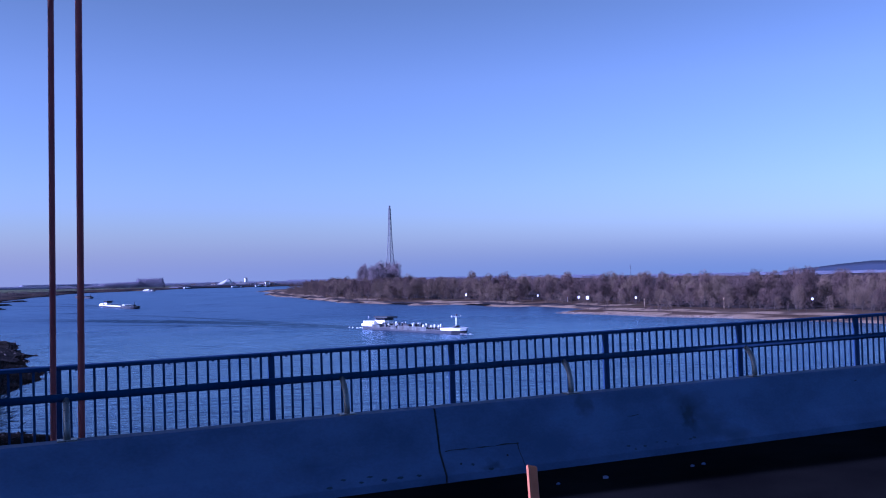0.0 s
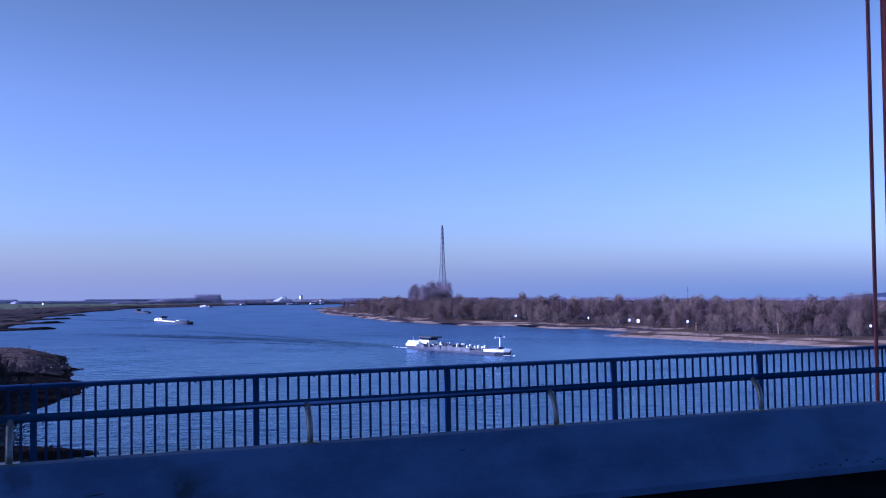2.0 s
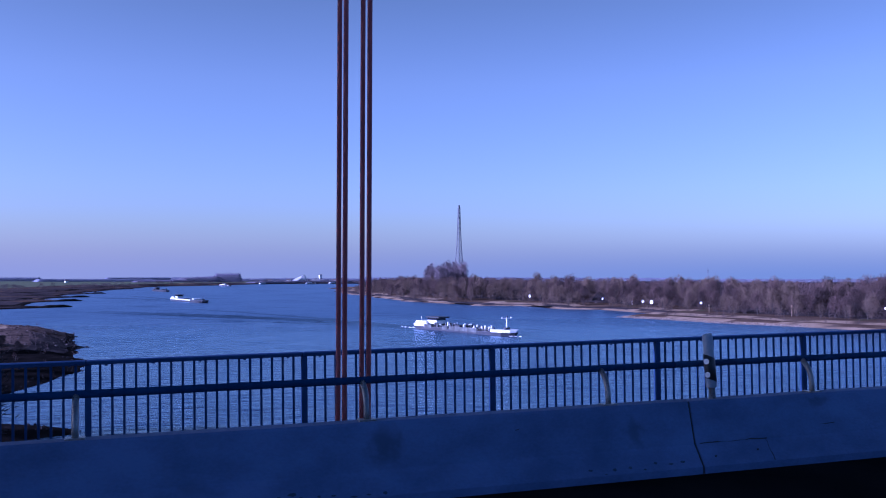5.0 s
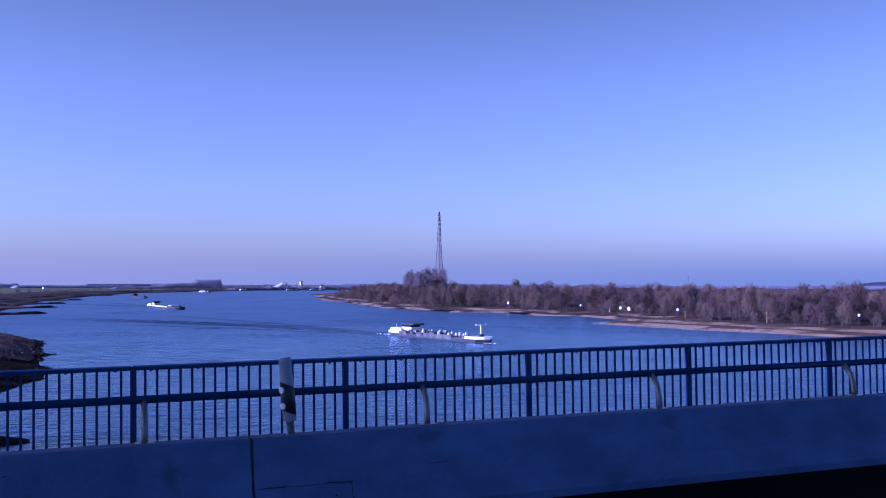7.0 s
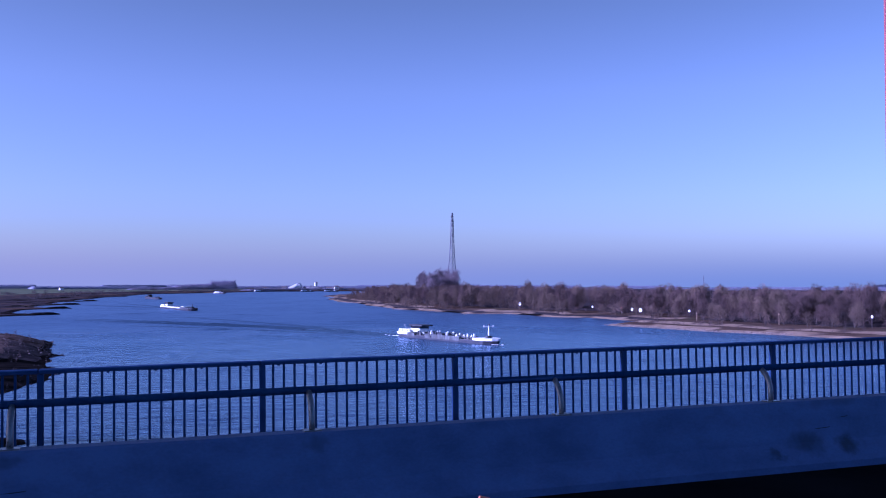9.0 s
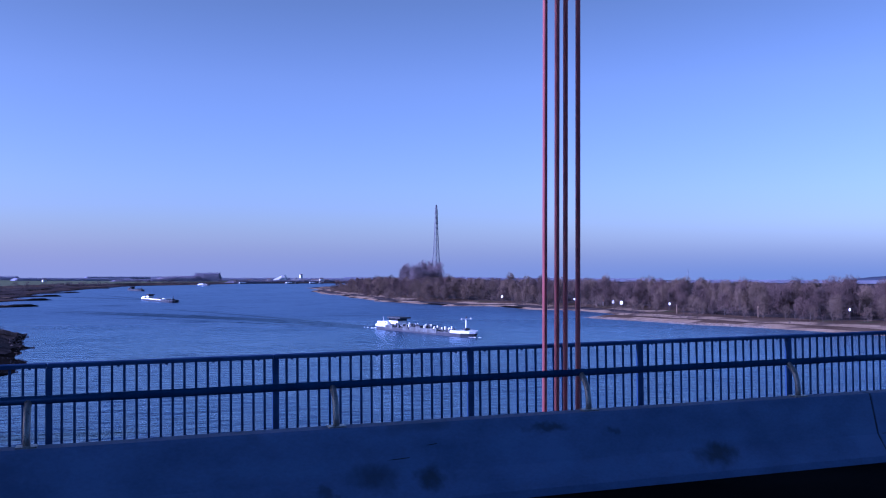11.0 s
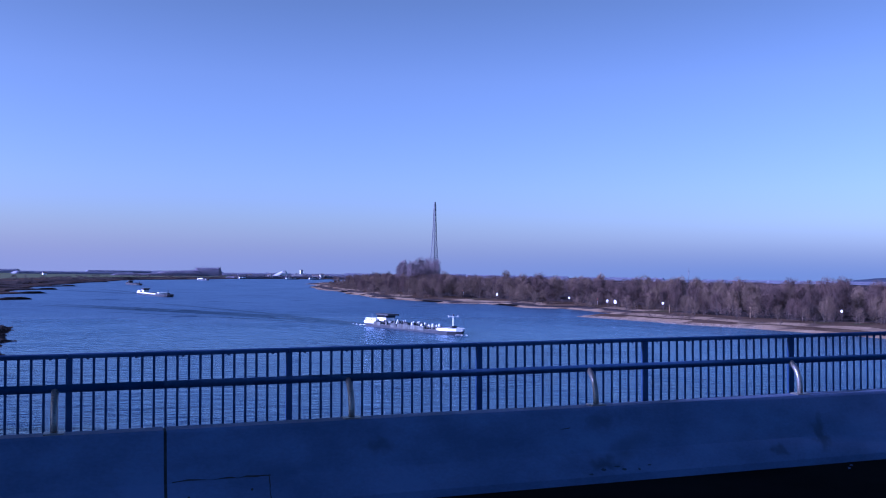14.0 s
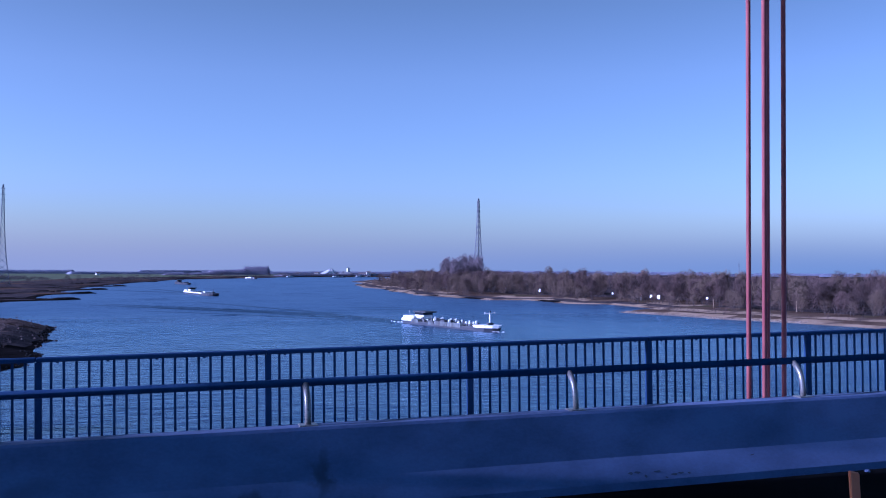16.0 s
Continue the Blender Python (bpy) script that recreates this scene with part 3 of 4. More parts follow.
# concrete barrier, in lengths of 15 m with open joints
BAR = [(8.02, 0.0), (8.02, 0.07), (8.17, 0.27), (8.27, 0.665), (8.285, 0.69), (8.46, 0.69), (8.49, 0.665), (8.58, 0.27), (8.72, 0.07), (8.72, 0.0)]
for n in range(-2, 5):
    x0 = 3.38 + 15 * n
    th = thing("concrete_barrier", "weathered grey concrete safety barrier beside the carriageway, tinted shade blue", "barrier", on_deck(x0), "barrier lengths")
    bm = bmesh.new()
    sweep(bm, BAR, 0.012, 14.988, steps=30)
    for v in bm.verts:
        if 0.1 < v.co.x < 14.9 and v.co.z > 0.02:
            v.co.y += 0.006 * noise.noise((v.co.x * 0.9 + n * 20, v.co.z * 3, 0))
            v.co.z += 0.004 * noise.noise((v.co.x * 0.7 + n * 20, 5, v.co.y))
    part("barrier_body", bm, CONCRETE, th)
    bm = bmesh.new()
    sweep(bm, [(y + (0.012 if y < 8.4 else -0.012), z - (0.012 if z > 0.6 else 0)) for y, z in BAR], -0.014, 0.014)
    part("joint_filler", bm, DARKJOINT, th, "dark rubber joint filler")
    # repair patch beside the joint
    bm = bmesh.new()
    sweep(bm, [(8.018, 0.02), (8.018, 0.071), (8.166, 0.268), (8.178, 0.262), (8.13, 0.02)], 0.02, 0.85)
    patch = part("repair_patch", bm, CONCRETE, th, "mortar repair patch with cracked edges")
    bm = bmesh.new()
    q = random.Random(90 + n)
    prev = None
    for i in range(13):                    # broken dark crack along the top
        u, z, t = 0.05 + 0.068 * i, 0.272 + q.uniform(-0.004, 0.006), 0.001 if i in (4, 5, 8) else q.uniform(0.004, 0.014)
        cur = (bm.verts.new((u, 8.161, z)), bm.verts.new((u, 8.166, z + t)))
        if prev:
            bm.faces.new((prev[0], cur[0], cur[1], prev[1]))
        prev = cur
    part("patch_crack", bm, DARKJOINT, patch, "dark crack along the patch")
    bm = bmesh.new()
    prev = None
    for i in range(7):                     # and down its far end
        k = i / 6
        u, y, z = 0.85 + q.uniform(-0.006, 0.006), 8.162 - 0.147 * k, 0.27 - 0.197 * k
        t = q.uniform(0.002, 0.006)
        cur = (bm.verts.new((u - t, y, z)), bm.verts.new((u + t, y, z)))
        if prev:
            bm.faces.new((prev[0], cur[0], cur[1], prev[1]))
        prev = cur
    part("patch_crack", bm, DARKJOINT, patch, "dark crack along the patch")
    for u, k in ((0.18, 0.42), (0.70, 0.55)):
        y, z = 8.018 + 0.148 * k, 0.071 + 0.197 * k
        part("anchor_bolt", rod(bmesh.new(), (u, y + 0.004, z - 0.003), (u, y - 0.006, z + 0.0045), 0.011, n=8), DARKJOINT, patch)
    # spalled edge above the kerb, small dark chips
    bm = bmesh.new()
    q = random.Random(60 + n)
    x = 0.3
    while x < 14.8:
        w, h = q.uniform(0.012, 0.042), q.uniform(0.007, 0.018)
        t = q.uniform(0.04, 0.34)
        y0, z0 = 8.02 + 0.15 * t, 0.07 + 0.20 * t
        worn = -1.5 < x0 + x < 3.2 or x0 + x < -8.5
        if noise.noise((x * 0.35 + 31 * n, 0, 8)) > (-0.15 if worn else 0.36):
            pts = [(x - w, 0), (x - w * 0.3, h), (x + w * 0.8, h * q.uniform(0.4, 1.1)), (x + w, -h * 0.2), (x + w * 0.2, -h)]
            f = [bm.verts.new((a, y0 + 0.6 * b - 0.004, z0 + 0.8 * b + 0.003)) for a, b in pts]
            bm.faces.new(f)
        x += q.uniform(0.05, 0.2)
    if bm.faces:
        tagged(part("spalled_edge", bm, SPALL, th, "row of small dark spalled spots"), kind="stuff")
    for _ in range(3):
        x, z = q.uniform(0.5, 14.5), q.uniform(0.12, 0.6)
        y = 8.17 + (z - 0.27) * 0.267 - 0.004 if z > 0.27 else 8.02 + (z - 0.07) * 0.75 - 0.004
        bm = bmesh.new()
        ln = q.uniform(0.04, 0.22)
        f = [bm.verts.new((x + ln * u, y + v * (0.25 if z > 0.27 else 0.6), z + v)) for u, v in ((0, 0), (0.3, 0.004), (1, 0.012), (0.95, 0.004), (0.4, -0.003))]
        bm.faces.new(f)
        part("crack", bm, DARKJOINT, th, "fine dark crack")
    rl = thing("barrier_handrail", "galvanised steel tube rail on curved brackets along the barrier", "handrail", on_deck(x0), "barrier rails")
    bm = bmesh.new()
    rod(bm, (0.0, 8.54, 1.04), (15.0, 8.54, 1.04), 0.035, n=12)
    part("tube", bm, RAILPAINT, rl)
    if n == -2:
        b = bmesh.new()
        pipe(b, [(0, 8.375, 0.685), (0, 8.375, 0.76), (0, 8.385, 0.85), (0, 8.41, 0.92), (0, 8.455, 0.975), (0, 8.52, 1.025)], 0.029, 8)
        bracket_mesh = mesh_of("bracket", b, GALVANISED)
        b = bmesh.new()
        box(b, -0.08, 0.08, 8.31, 8.44, 0.683, 0.703, 0.004)
        plate_mesh = mesh_of("base_plate", b, GALVANISED)
    for k in range(6):
        br = part("bracket", bracket_mesh, None, rl, "curved galvanised bracket", (1.63 + 2.5 * k, 0, 0))
        part("base_plate", plate_mesh, None, br)

# ---- bridge railing: 2.5 m panels ----
def railing_panel():
    th = thing("railing_panel", "dark grey painted steel bridge railing panel with upright bars", "railing", on_deck(-27.5), "bridge railing panels")
    bm = bmesh.new()
    box(bm, -0.035, 0.035, 11.46, 11.54, -0.03, 1.02, 0.006)
    part("post", bm, RAILPAINT, th)
    bm = bmesh.new()
    box(bm, -0.02, 2.48, 11.455, 11.545, 1.02, 1.075, 0.012)
    part("top_rail", bm, RAILPAINT, th)
    bm = bmesh.new()
    box(bm, 0.037, 2.463, 11.485, 11.515, 0.04, 0.08, 0.004)
    part("bottom_rail", bm, RAILPAINT, th)
    bm = bmesh.new()
    rod(bm, (0, 11.5, 1.005), (0, 11.5, 1.024), 0.016, n=6)
    nub = mesh_of("rail_fixing", bm, RAILPAINT)
    for i in (0.5, 4.5, 8.5, 12.5, 16.5):
        part("rail_fixing", nub, None, th, at=(2.5 * (i + 1) / 19, 0, 0))
    bm = bmesh.new()
    box(bm, -0.014, 0.014, 11.492, 11.508, 0.07, 1.022)
    me = mesh_of("bar", bm, RAILPAINT)
    for i in range(1, 19):
        part("bar", me, None, th, at=(2.5 * i / 19, 0, 0))
    return th


first = railing_panel()
for k in range(-10, 36):
    copy_thing(first, on_deck(2.5 * k))

# ---- hangers: four red ropes every 15 m ----
def hanger(x):
    th = thing("bridge_hanger", "four red painted steel suspension ropes standing close together", "bridge cable", pose(x + 0.02, 0, ROAD + UP * x), "bridge hangers")
    for a in (-0.12, 0.12):
        for b in (8.865, 9.145):
            bm = bmesh.new()
            rod(bm, (a, b, 0.35), (a, b, 26.0), 0.0255, n=10)
            rope = part("rope", bm, ROPE, th)
            bm = bmesh.new()
            rod(bm, (a, b, 0.10), (a, b, 0.36), 0.06, 0.036, n=10)
            part("socket", bm, ROPE, rope)
    bm = bmesh.new()
    box(bm, -0.3, 0.3, 8.87, 9.3, 0.02, 0.14, 0.02)
    part("anchor_block", bm, ROPE, th)
    return th


for n in range(-1, 5):
    hanger(15.0 * n)

# ---- unseen bridge tower added behind the camera; its legs shade a deck strip ----
th = thing("bridge_tower", "unseen tall red painted steel portal tower of the suspension bridge, added to shade the deck", "bridge tower", pose(-30, 0, ROAD - UP * 30))
for s in (-1, 1):
    bm = bmesh.new()
    box(bm, -1.6, 1.6, s * 10.035 - 1.735, s * 10.035 + 1.735, -24, 46, 0.15)
    part("tower_leg", bm, ROPE, th)
bm = bmesh.new()
box(bm, -1.2, 1.2, -8.35, 8.35, 40, 44, 0.1)
part("cross_beam", bm, ROPE, th)
bm = bmesh.new()
box(bm, -1.2, 1.2, -8.35, 8.35, -6.0, -3.4, 0.1)
part("cross_beam", bm, ROPE, th)

# ---- small road furniture ----
def delineator(x):
    th = thing("delineator_post", "white rounded delineator post with a black band leaning on the barrier", "delineator", on_deck(x, 8.38, 0.69) @ pose(0, 0, 0, 0, -4.5, 0))

    def shell(levels, grow=0.0):
        """A flattened round tube through rings (z, half width, half depth, slant)."""
        bm = bmesh.new()
        prev = None
        for z, w, d, slant in levels:
            ring = [bm.verts.new(((w + grow) * math.cos(a), (d + grow) * math.sin(a), z + slant * math.cos(a))) for a in (2 * math.pi * i / 20 for i in range(20))]
            if prev:
                for i in range(20):
                    bm.faces.new((prev[i], prev[(i + 1) % 20], ring[(i + 1) % 20], ring[i])).smooth = True
            else:
                bm.faces.new(ring[::-1])
            prev = ring
        bm.faces.new(prev)
        return bm

    body = part("post_body", shell([(0.115, 0.056, 0.045, 0), (0.125, 0.060, 0.05, -0.004), (0.40, 0.058, 0.048, 0), (0.64, 0.056, 0.046, 0), (0.668, 0.054, 0.043, 0.004), (0.675, 0.046, 0.036, 0.004)]), WHITEPLASTIC, th)
    part("black_band", shell([(0.19, 0.060, 0.05, -0.03), (0.44, 0.0585, 0.0485, -0.03)], 0.003), BLACKPLASTIC, body, "slanting black band")
    for z in (0.255, 0.395):
        bm = bmesh.new()
        rod(bm, (-0.050, -0.026, z), (-0.061, -0.033, z), 0.029, n=16)
        part("reflector", bm, REFLECTOR, body, "round white reflector")
    part("foot", shell([(-0.01, 0.046, 0.042, 0), (0.01, 0.046, 0.042, 0), (0.012, 0.036, 0.036, 0), (0.118, 0.036, 0.036, 0)]), GALVANISED, th)


delineator(3.73)

for n in range(-4, 7):
    th = thing("lane_beacon", "slim orange plastic lane beacon standing on a dark rubber foot", "beacon", on_deck(-1.97 + 10.06 * n, 5.5), "lane beacons")
    bm = bmesh.new()
    box(bm, -0.042, 0.042, -0.011, 0.011, 0.07, 0.665, 0.009)
    for v in bm.verts:
        v.co.x += -0.05 * (v.co.z - 0.07)
        if v.co.z > 0.6:
            v.co.z -= 0.25 * v.co.x
    part("blade", bm, ORANGE, th)
    bm = bmesh.new()
    box(bm, -0.16, 0.16, -0.1, 0.1, 0.0, 0.07, 0.02)
    part("foot", bm, BLACKPLASTIC, th)

for i, (x, y) in enumerate(((-9.2, 7.4), (-9.05, 7.41), (-10.22, 7.41), (-10.74, 7.42), (25.1, 7.76), (25.22, 7.86), (26.42, 7.64), (30.4, 7.94))):
    q = random.Random(400 + i)
    bm = bmesh.new()
    w = q.uniform(0.018, 0.034)
    ring = [[bm.verts.new((w * k * math.cos(a) * q.uniform(0.7, 1.2), 0.8 * w * k * math.sin(a) * q.uniform(0.7, 1.2), z)) for a in (0, 1.1, 2.2, 3.3, 4.3, 5.3)] for k, z in ((1.0, 0.0), (1.05, w * 0.35), (0.6, w * 0.75))]
    for lo, hi in zip(ring, ring[1:]):
        for g in range(6):
            bm.faces.new((lo[g], lo[(g + 1) % 6], hi[(g + 1) % 6], hi[g]))
    bm.faces.new(ring[-1])
    solid("concrete_chip", bm, CONCRETE, "small pale chip of broken concrete on the asphalt", "rubble", "concrete chips", m=on_deck(x, y, 0.002))

# ---- trees ----
def tree_meshes(seed, height, spread, base, slivers, twig, limbs=9, dome=0.0):
    """Trunk with limbs, and a crown of bare twigs, uneven and with gaps."""
    r = random.Random(seed)
    tb, cb = bmesh.new(), bmesh.new()
    tips = []
    p, lean = Vector((0, 0, -0.4)), Vector((r.uniform(-0.06, 0.06), r.uniform(-0.06, 0.06), 1))
    spine = [p.copy()]
    for i in range(5):
        p = p + (lean + Vector((r.uniform(-0.1, 0.1), r.uniform(-0.1, 0.1), 0))) * height * 0.17
        spine.append(p.copy())
    rad = height * 0.017
    for i in range(5):
        rod(tb, spine[i], spine[i + 1], rad * (1 - i * 0.18), rad * (0.82 - i * 0.18), 6, False)
    for i in range(limbs):
        s = base + (0.96 - base) * (i + r.random()) / limbs
        k = min(int(s * 5), 4)
        o = spine[k].lerp(spine[k + 1], s * 5 - k)
        a = i * 2.4 + r.uniform(-0.5, 0.5)
        ln = spread * height * (0.55 + 0.6 * math.sin(math.pi * min(1, 0.25 + 0.8 * s))) * r.uniform(0.6, 1.1) * 0.62
        d = Vector((math.cos(a), math.sin(a), r.uniform(0.5, 1.3) + s * 0.6)).normalized()
        mid = o + d * ln * 0.55
        end = mid + (d + Vector((0, 0, 0.35))).normalized() * ln * 0.5
        rod(tb, o, mid, rad * 0.42 * (1.1 - s * 0.5), rad * 0.26, 5, False)
        rod(tb, mid, end, rad * 0.26, rad * 0.08, 4, False)
        tips += [(mid, ln * 0.33), (mid.lerp(end, 0.6), ln * 0.40), (end, ln * 0.36)]
        for _ in range(2):
            q = mid + Vector((r.uniform(-1, 1), r.uniform(-1, 1), r.uniform(0, 1))) * ln * 0.55
            rod(tb, o.lerp(mid, 0.6), q, rad * 0.18, rad * 0.05, 3, False)
            tips.append((q, ln * 0.33))
    tips.append((spine[-1], height * 0.09))
    lobes = []
    for i in range(9):
        a, z = i * 2.4 + r.uniform(-0.4, 0.4), height * (base + 0.12 + (0.80 - base) * ((i + 0.5) / 9) ** 0.9)
        out = spread * height * 0.42 * math.sin(math.pi * min(0.9, 0.18 + 0.74 * z / height)) * r.uniform(0.6, 1.05)
        lobes.append((Vector((out * math.cos(a), out * math.sin(a), z)), spread * height * r.uniform(0.22, 0.36)))
    for _ in range(slivers):
        c, rr = r.choice(tips)
        o = c + Vector((r.gauss(0, 0.5), r.gauss(0, 0.5), r.gauss(0, 0.5))) * rr
        if r.random() < dome:              # fine twigs fill a rounded crown
            c, rr = r.choice(lobes)
            o = c + Vector((r.gauss(0, 1), r.gauss(0, 1), r.gauss(0, 1))).normalized() * rr * r.uniform(0.55, 1.03)
        d = (o - Vector((0, 0, height * 0.35))).normalized() + Vector((r.uniform(-0.7, 0.7), r.uniform(-0.7, 0.7), r.uniform(-0.2, 0.7)))
        d = d.normalized() * r.uniform(0.5, 1.4) * height / 18
        w = d.orthogonal().normalized()
        w.rotate(Matrix.Rotation(r.uniform(0, 6.28), 3, d))
        w *= r.uniform(0.028, 0.068) * height / 16
        va, vb, vc = cb.verts.new(o - w), cb.verts.new(o + w), cb.verts.new(o + d)
        cb.faces.new((va, vb, vc))
    return mesh_of("trunk", tb, BARK), mesh_of("crown", cb, twig)


KINDS = {
    "wood": [tree_meshes(10 + i, 20.0, 0.50, 0.08, 4900, TWIG if i % 3 else TWIG_TAN, 15, 0.66) for i in range(7)],
    "willow": [tree_meshes(30 + i, 11.0, 0.62, 0.06, 2600, TWIG_TAN, 13, 0.6) for i in range(3)],
    "thicket": [tree_meshes(70 + i, 20.0, 0.5, 0.02, 11500, TWIG_DARK, 22) for i in range(2)],
    "shrub": [tree_meshes(40 + i, 5.0, 0.8, 0.02, 900, TWIG, 10) for i in range(3)],
    "poplar": [tree_meshes(50 + i, 36.0, 0.36, 0.22, 3700, TWIG_POPLAR, 26, 0.42) for i in range(4)],
}
LABELS = {
    "thicket": ("dark bushy bare tree on the near river bank", "tree", "bank_tree"),
    "wood": ("bare winter tree with a dense purple-brown crown on the river bank", "tree", "tree"),
    "willow": ("bare tan willow with a round low crown on the river bank", "tree", "willow_tree"),
    "shrub": ("bare brown shrub on the sandy river bank", "shrub", "shrub"),
    "poplar": ("tall bare poplar standing above the other trees", "tree", "poplar_tree"),
}
FIRST = {}
rng = random.Random(11)


def plant(kind, x, y, z, s, sz=None):
    i = rng.randrange(len(KINDS[kind]))
    m = pose(x, y, z, 0, 0, rng.uniform(0, 360))
    if (kind, i) not in FIRST:
        label, cat, name = LABELS[kind]
        th = thing(name, label, cat, m, name.replace("_", " ") + "s of the banks")
        part("trunk", KINDS[kind][i][0], None, th)
        part("crown", KINDS[kind][i][1], None, th)
        FIRST[kind, i] = th
        ob = th
    else:
        ob = copy_thing(FIRST[kind, i], m)
    ob.scale = (s, s, sz or s)
    return ob


def right_height(x, y):
    return bank(max(0.0, x - lerp(RIGHT, y)), x, y, False) - 0.3


# belt of trees along the right bank
y = 215.0
while y < 1400:
    shore = lerp(RIGHT, y) if not 540 < y < 860 else 346 if y < 710 else 335
    if y > 860:
        shore = lerp(RIGHT, y)
    edge = 62 if y < 560 else 48 if y < 700 else 30 if y < 900 else 24 if y < 1150 else 30
    for rowk, (d, lo, hi) in enumerate(((edge, 0.5, 0.85), (edge + 16, 0.78, 1.0), (edge + 36, 0.94, 1.10), (edge + 62, 1.04, 1.18))):
        if rng.random() < (0.85 if rowk else 0.6):
            x, yy = shore + d + rng.uniform(-6, 8), y + rng.uniform(-6, 6)
            s = rng.uniform(lo, hi) * (1.0 + 0.16 * noise.noise((y * 0.018, 3.0, 9.0)))
            plant("wood", x, yy, right_height(x, yy), s, s * rng.uniform(0.92, 1.08))
    for _ in range(2 if y < 900 else 1):
        x, yy = shore + edge - rng.uniform(-4, 7), y + rng.uniform(-6, 6)
        plant("shrub", x, yy, right_height(x, yy), rng.uniform(0.8, 1.5))
    if rng.random() < 0.75:
        x, yy = shore + edge - rng.uniform(4, 14), y + rng.uniform(-5, 5)
        plant("willow", x, yy, right_height(x, yy), rng.uniform(0.6, 1.2))
    if rng.random() < 0.5:
        x, yy = shore + rng.uniform(20, edge - 6 if edge > 30 else 26), y + rng.uniform(-5, 5)
        plant("shrub", x, yy, right_height(x, yy), rng.uniform(0.5, 1.2))
    y += 11.5 if y < 900 else 14
# the tall group
for i in range(16):
    az, d = radians(17.7 + 2.4 * (i + 0.5) / 16 + rng.uniform(-0.08, 0.08)), rng.uniform(1150, 1225)
    x, yy = d * math.sin(az), d * math.cos(az)
    plant("poplar", x, yy, right_height(x, yy), 1.0, rng.uniform(0.9, 1.22))
# dark trees and shrubs on the near left bank
for x, yy, k, s in ((-26.3, 150, "thicket", 1.05), (-28.8, 139, "thicket", 1.0), (-27.8, 164, "thicket", 0.95), (-33, 146, "thicket", 1.1), (-37, 156, "thicket", 1.0), (-36, 180, "thicket", 0.85), (-55, 276, "wood", 0.8), (-44, 228, "shrub", 1.3), (-50, 300, "willow", 0.9),
                    (-60, 330, "wood", 0.6), (-48, 214, "shrub", 1.2), (-62, 245, "wood", 1.0), (-66, 290, "wood", 1.0)):
    plant(k, x, yy, bank(lerp(LEFT, yy) - x, x, yy, True) - 0.3, s)


for _ in range(34):
    yy = rng.uniform(310, 470)
    x = lerp(LEFT, yy) - rng.uniform(8, 40)
    plant("shrub", x, yy, bank(lerp(LEFT, yy) - x, x, yy, True) - 0.3, rng.uniform(0.25, 0.6))
for _ in range(50):
    yy = 400 + 156 * rng.random() ** 0.6
    x = lerp(RIGHT, yy) + rng.uniform(10, 24)
    plant("shrub", x, yy, right_height(x, yy), rng.uniform(0.35, 0.85))


for x, yy, k in ((-37, 352, 0.20), (-43, 356, 0.26), (-49, 350, 0.30), (-56, 362, 0.34), (-62, 352, 0.36), (-30, 350, 0.12), (-70, 372, 0.42)):
    plant("thicket", x, yy, bank(lerp(LEFT, yy) - x, x, yy, True) - 0.3, k * 1.3, k)
# far woods and hedges: clumps of twigs, too far to tell apart
def woods(name, label, spots, twig, seed, coarse=1.0, wide=1.0):
    r = random.Random(seed)
    bm = bmesh.new()
    for x, y, z, w, h, n in spots:
        for _ in range(n):
            a, q = r.uniform(0, 6.28), math.sqrt(r.random())
            zz = r.random() ** 0.7
            o = Vector((x + w * q * math.cos(a) * (1 - 0.5 * zz), y + w * q * math.sin(a) * (1 - 0.5 * zz), z + h * zz))
            d = Vector((r.uniform(-1, 1), r.uniform(-1, 1), r.uniform(0.1, 1.6))).normalized() * h * r.uniform(0.06, 0.14) * coarse
            e = d.orthogonal().normalized() * h * r.uniform(0.006, 0.014) * coarse * wide
            e.rotate(Matrix.Rotation(r.uniform(0, 6.28), 3, d))
            bm.faces.new((bm.verts.new(o - e), bm.verts.new(o + e), bm.verts.new(o + d)))
    return solid(name, bm, twig, label, "woods", kind="stuff")


spots = []
r = random.Random(3)
for i in range(420):                       # behind the right-hand belt
    y = r.uniform(200, 1700)
    x = lerp(RIGHT, y) + r.uniform(110, 420)
    if x < y * 0.245:
        continue
    spots.append((x, y, right_height(x, y), r.uniform(7, 12), r.uniform(14, 19), 440))
for i in range(240):                       # right bank further up the river
    y = r.uniform(1300, 2950)
    x = lerp(RIGHT, y) + (25 if y < 2300 else 60) + abs(r.gauss(0, 1)) * 150
    if x < y * 0.245:
        continue
    spots.append((x, y, 3, r.uniform(8, 14), r.uniform(9, 17), 280))
woods("far_woods", "bare purple-brown woods behind the river bank", spots, TWIG, 4, 0.7, 1.45)


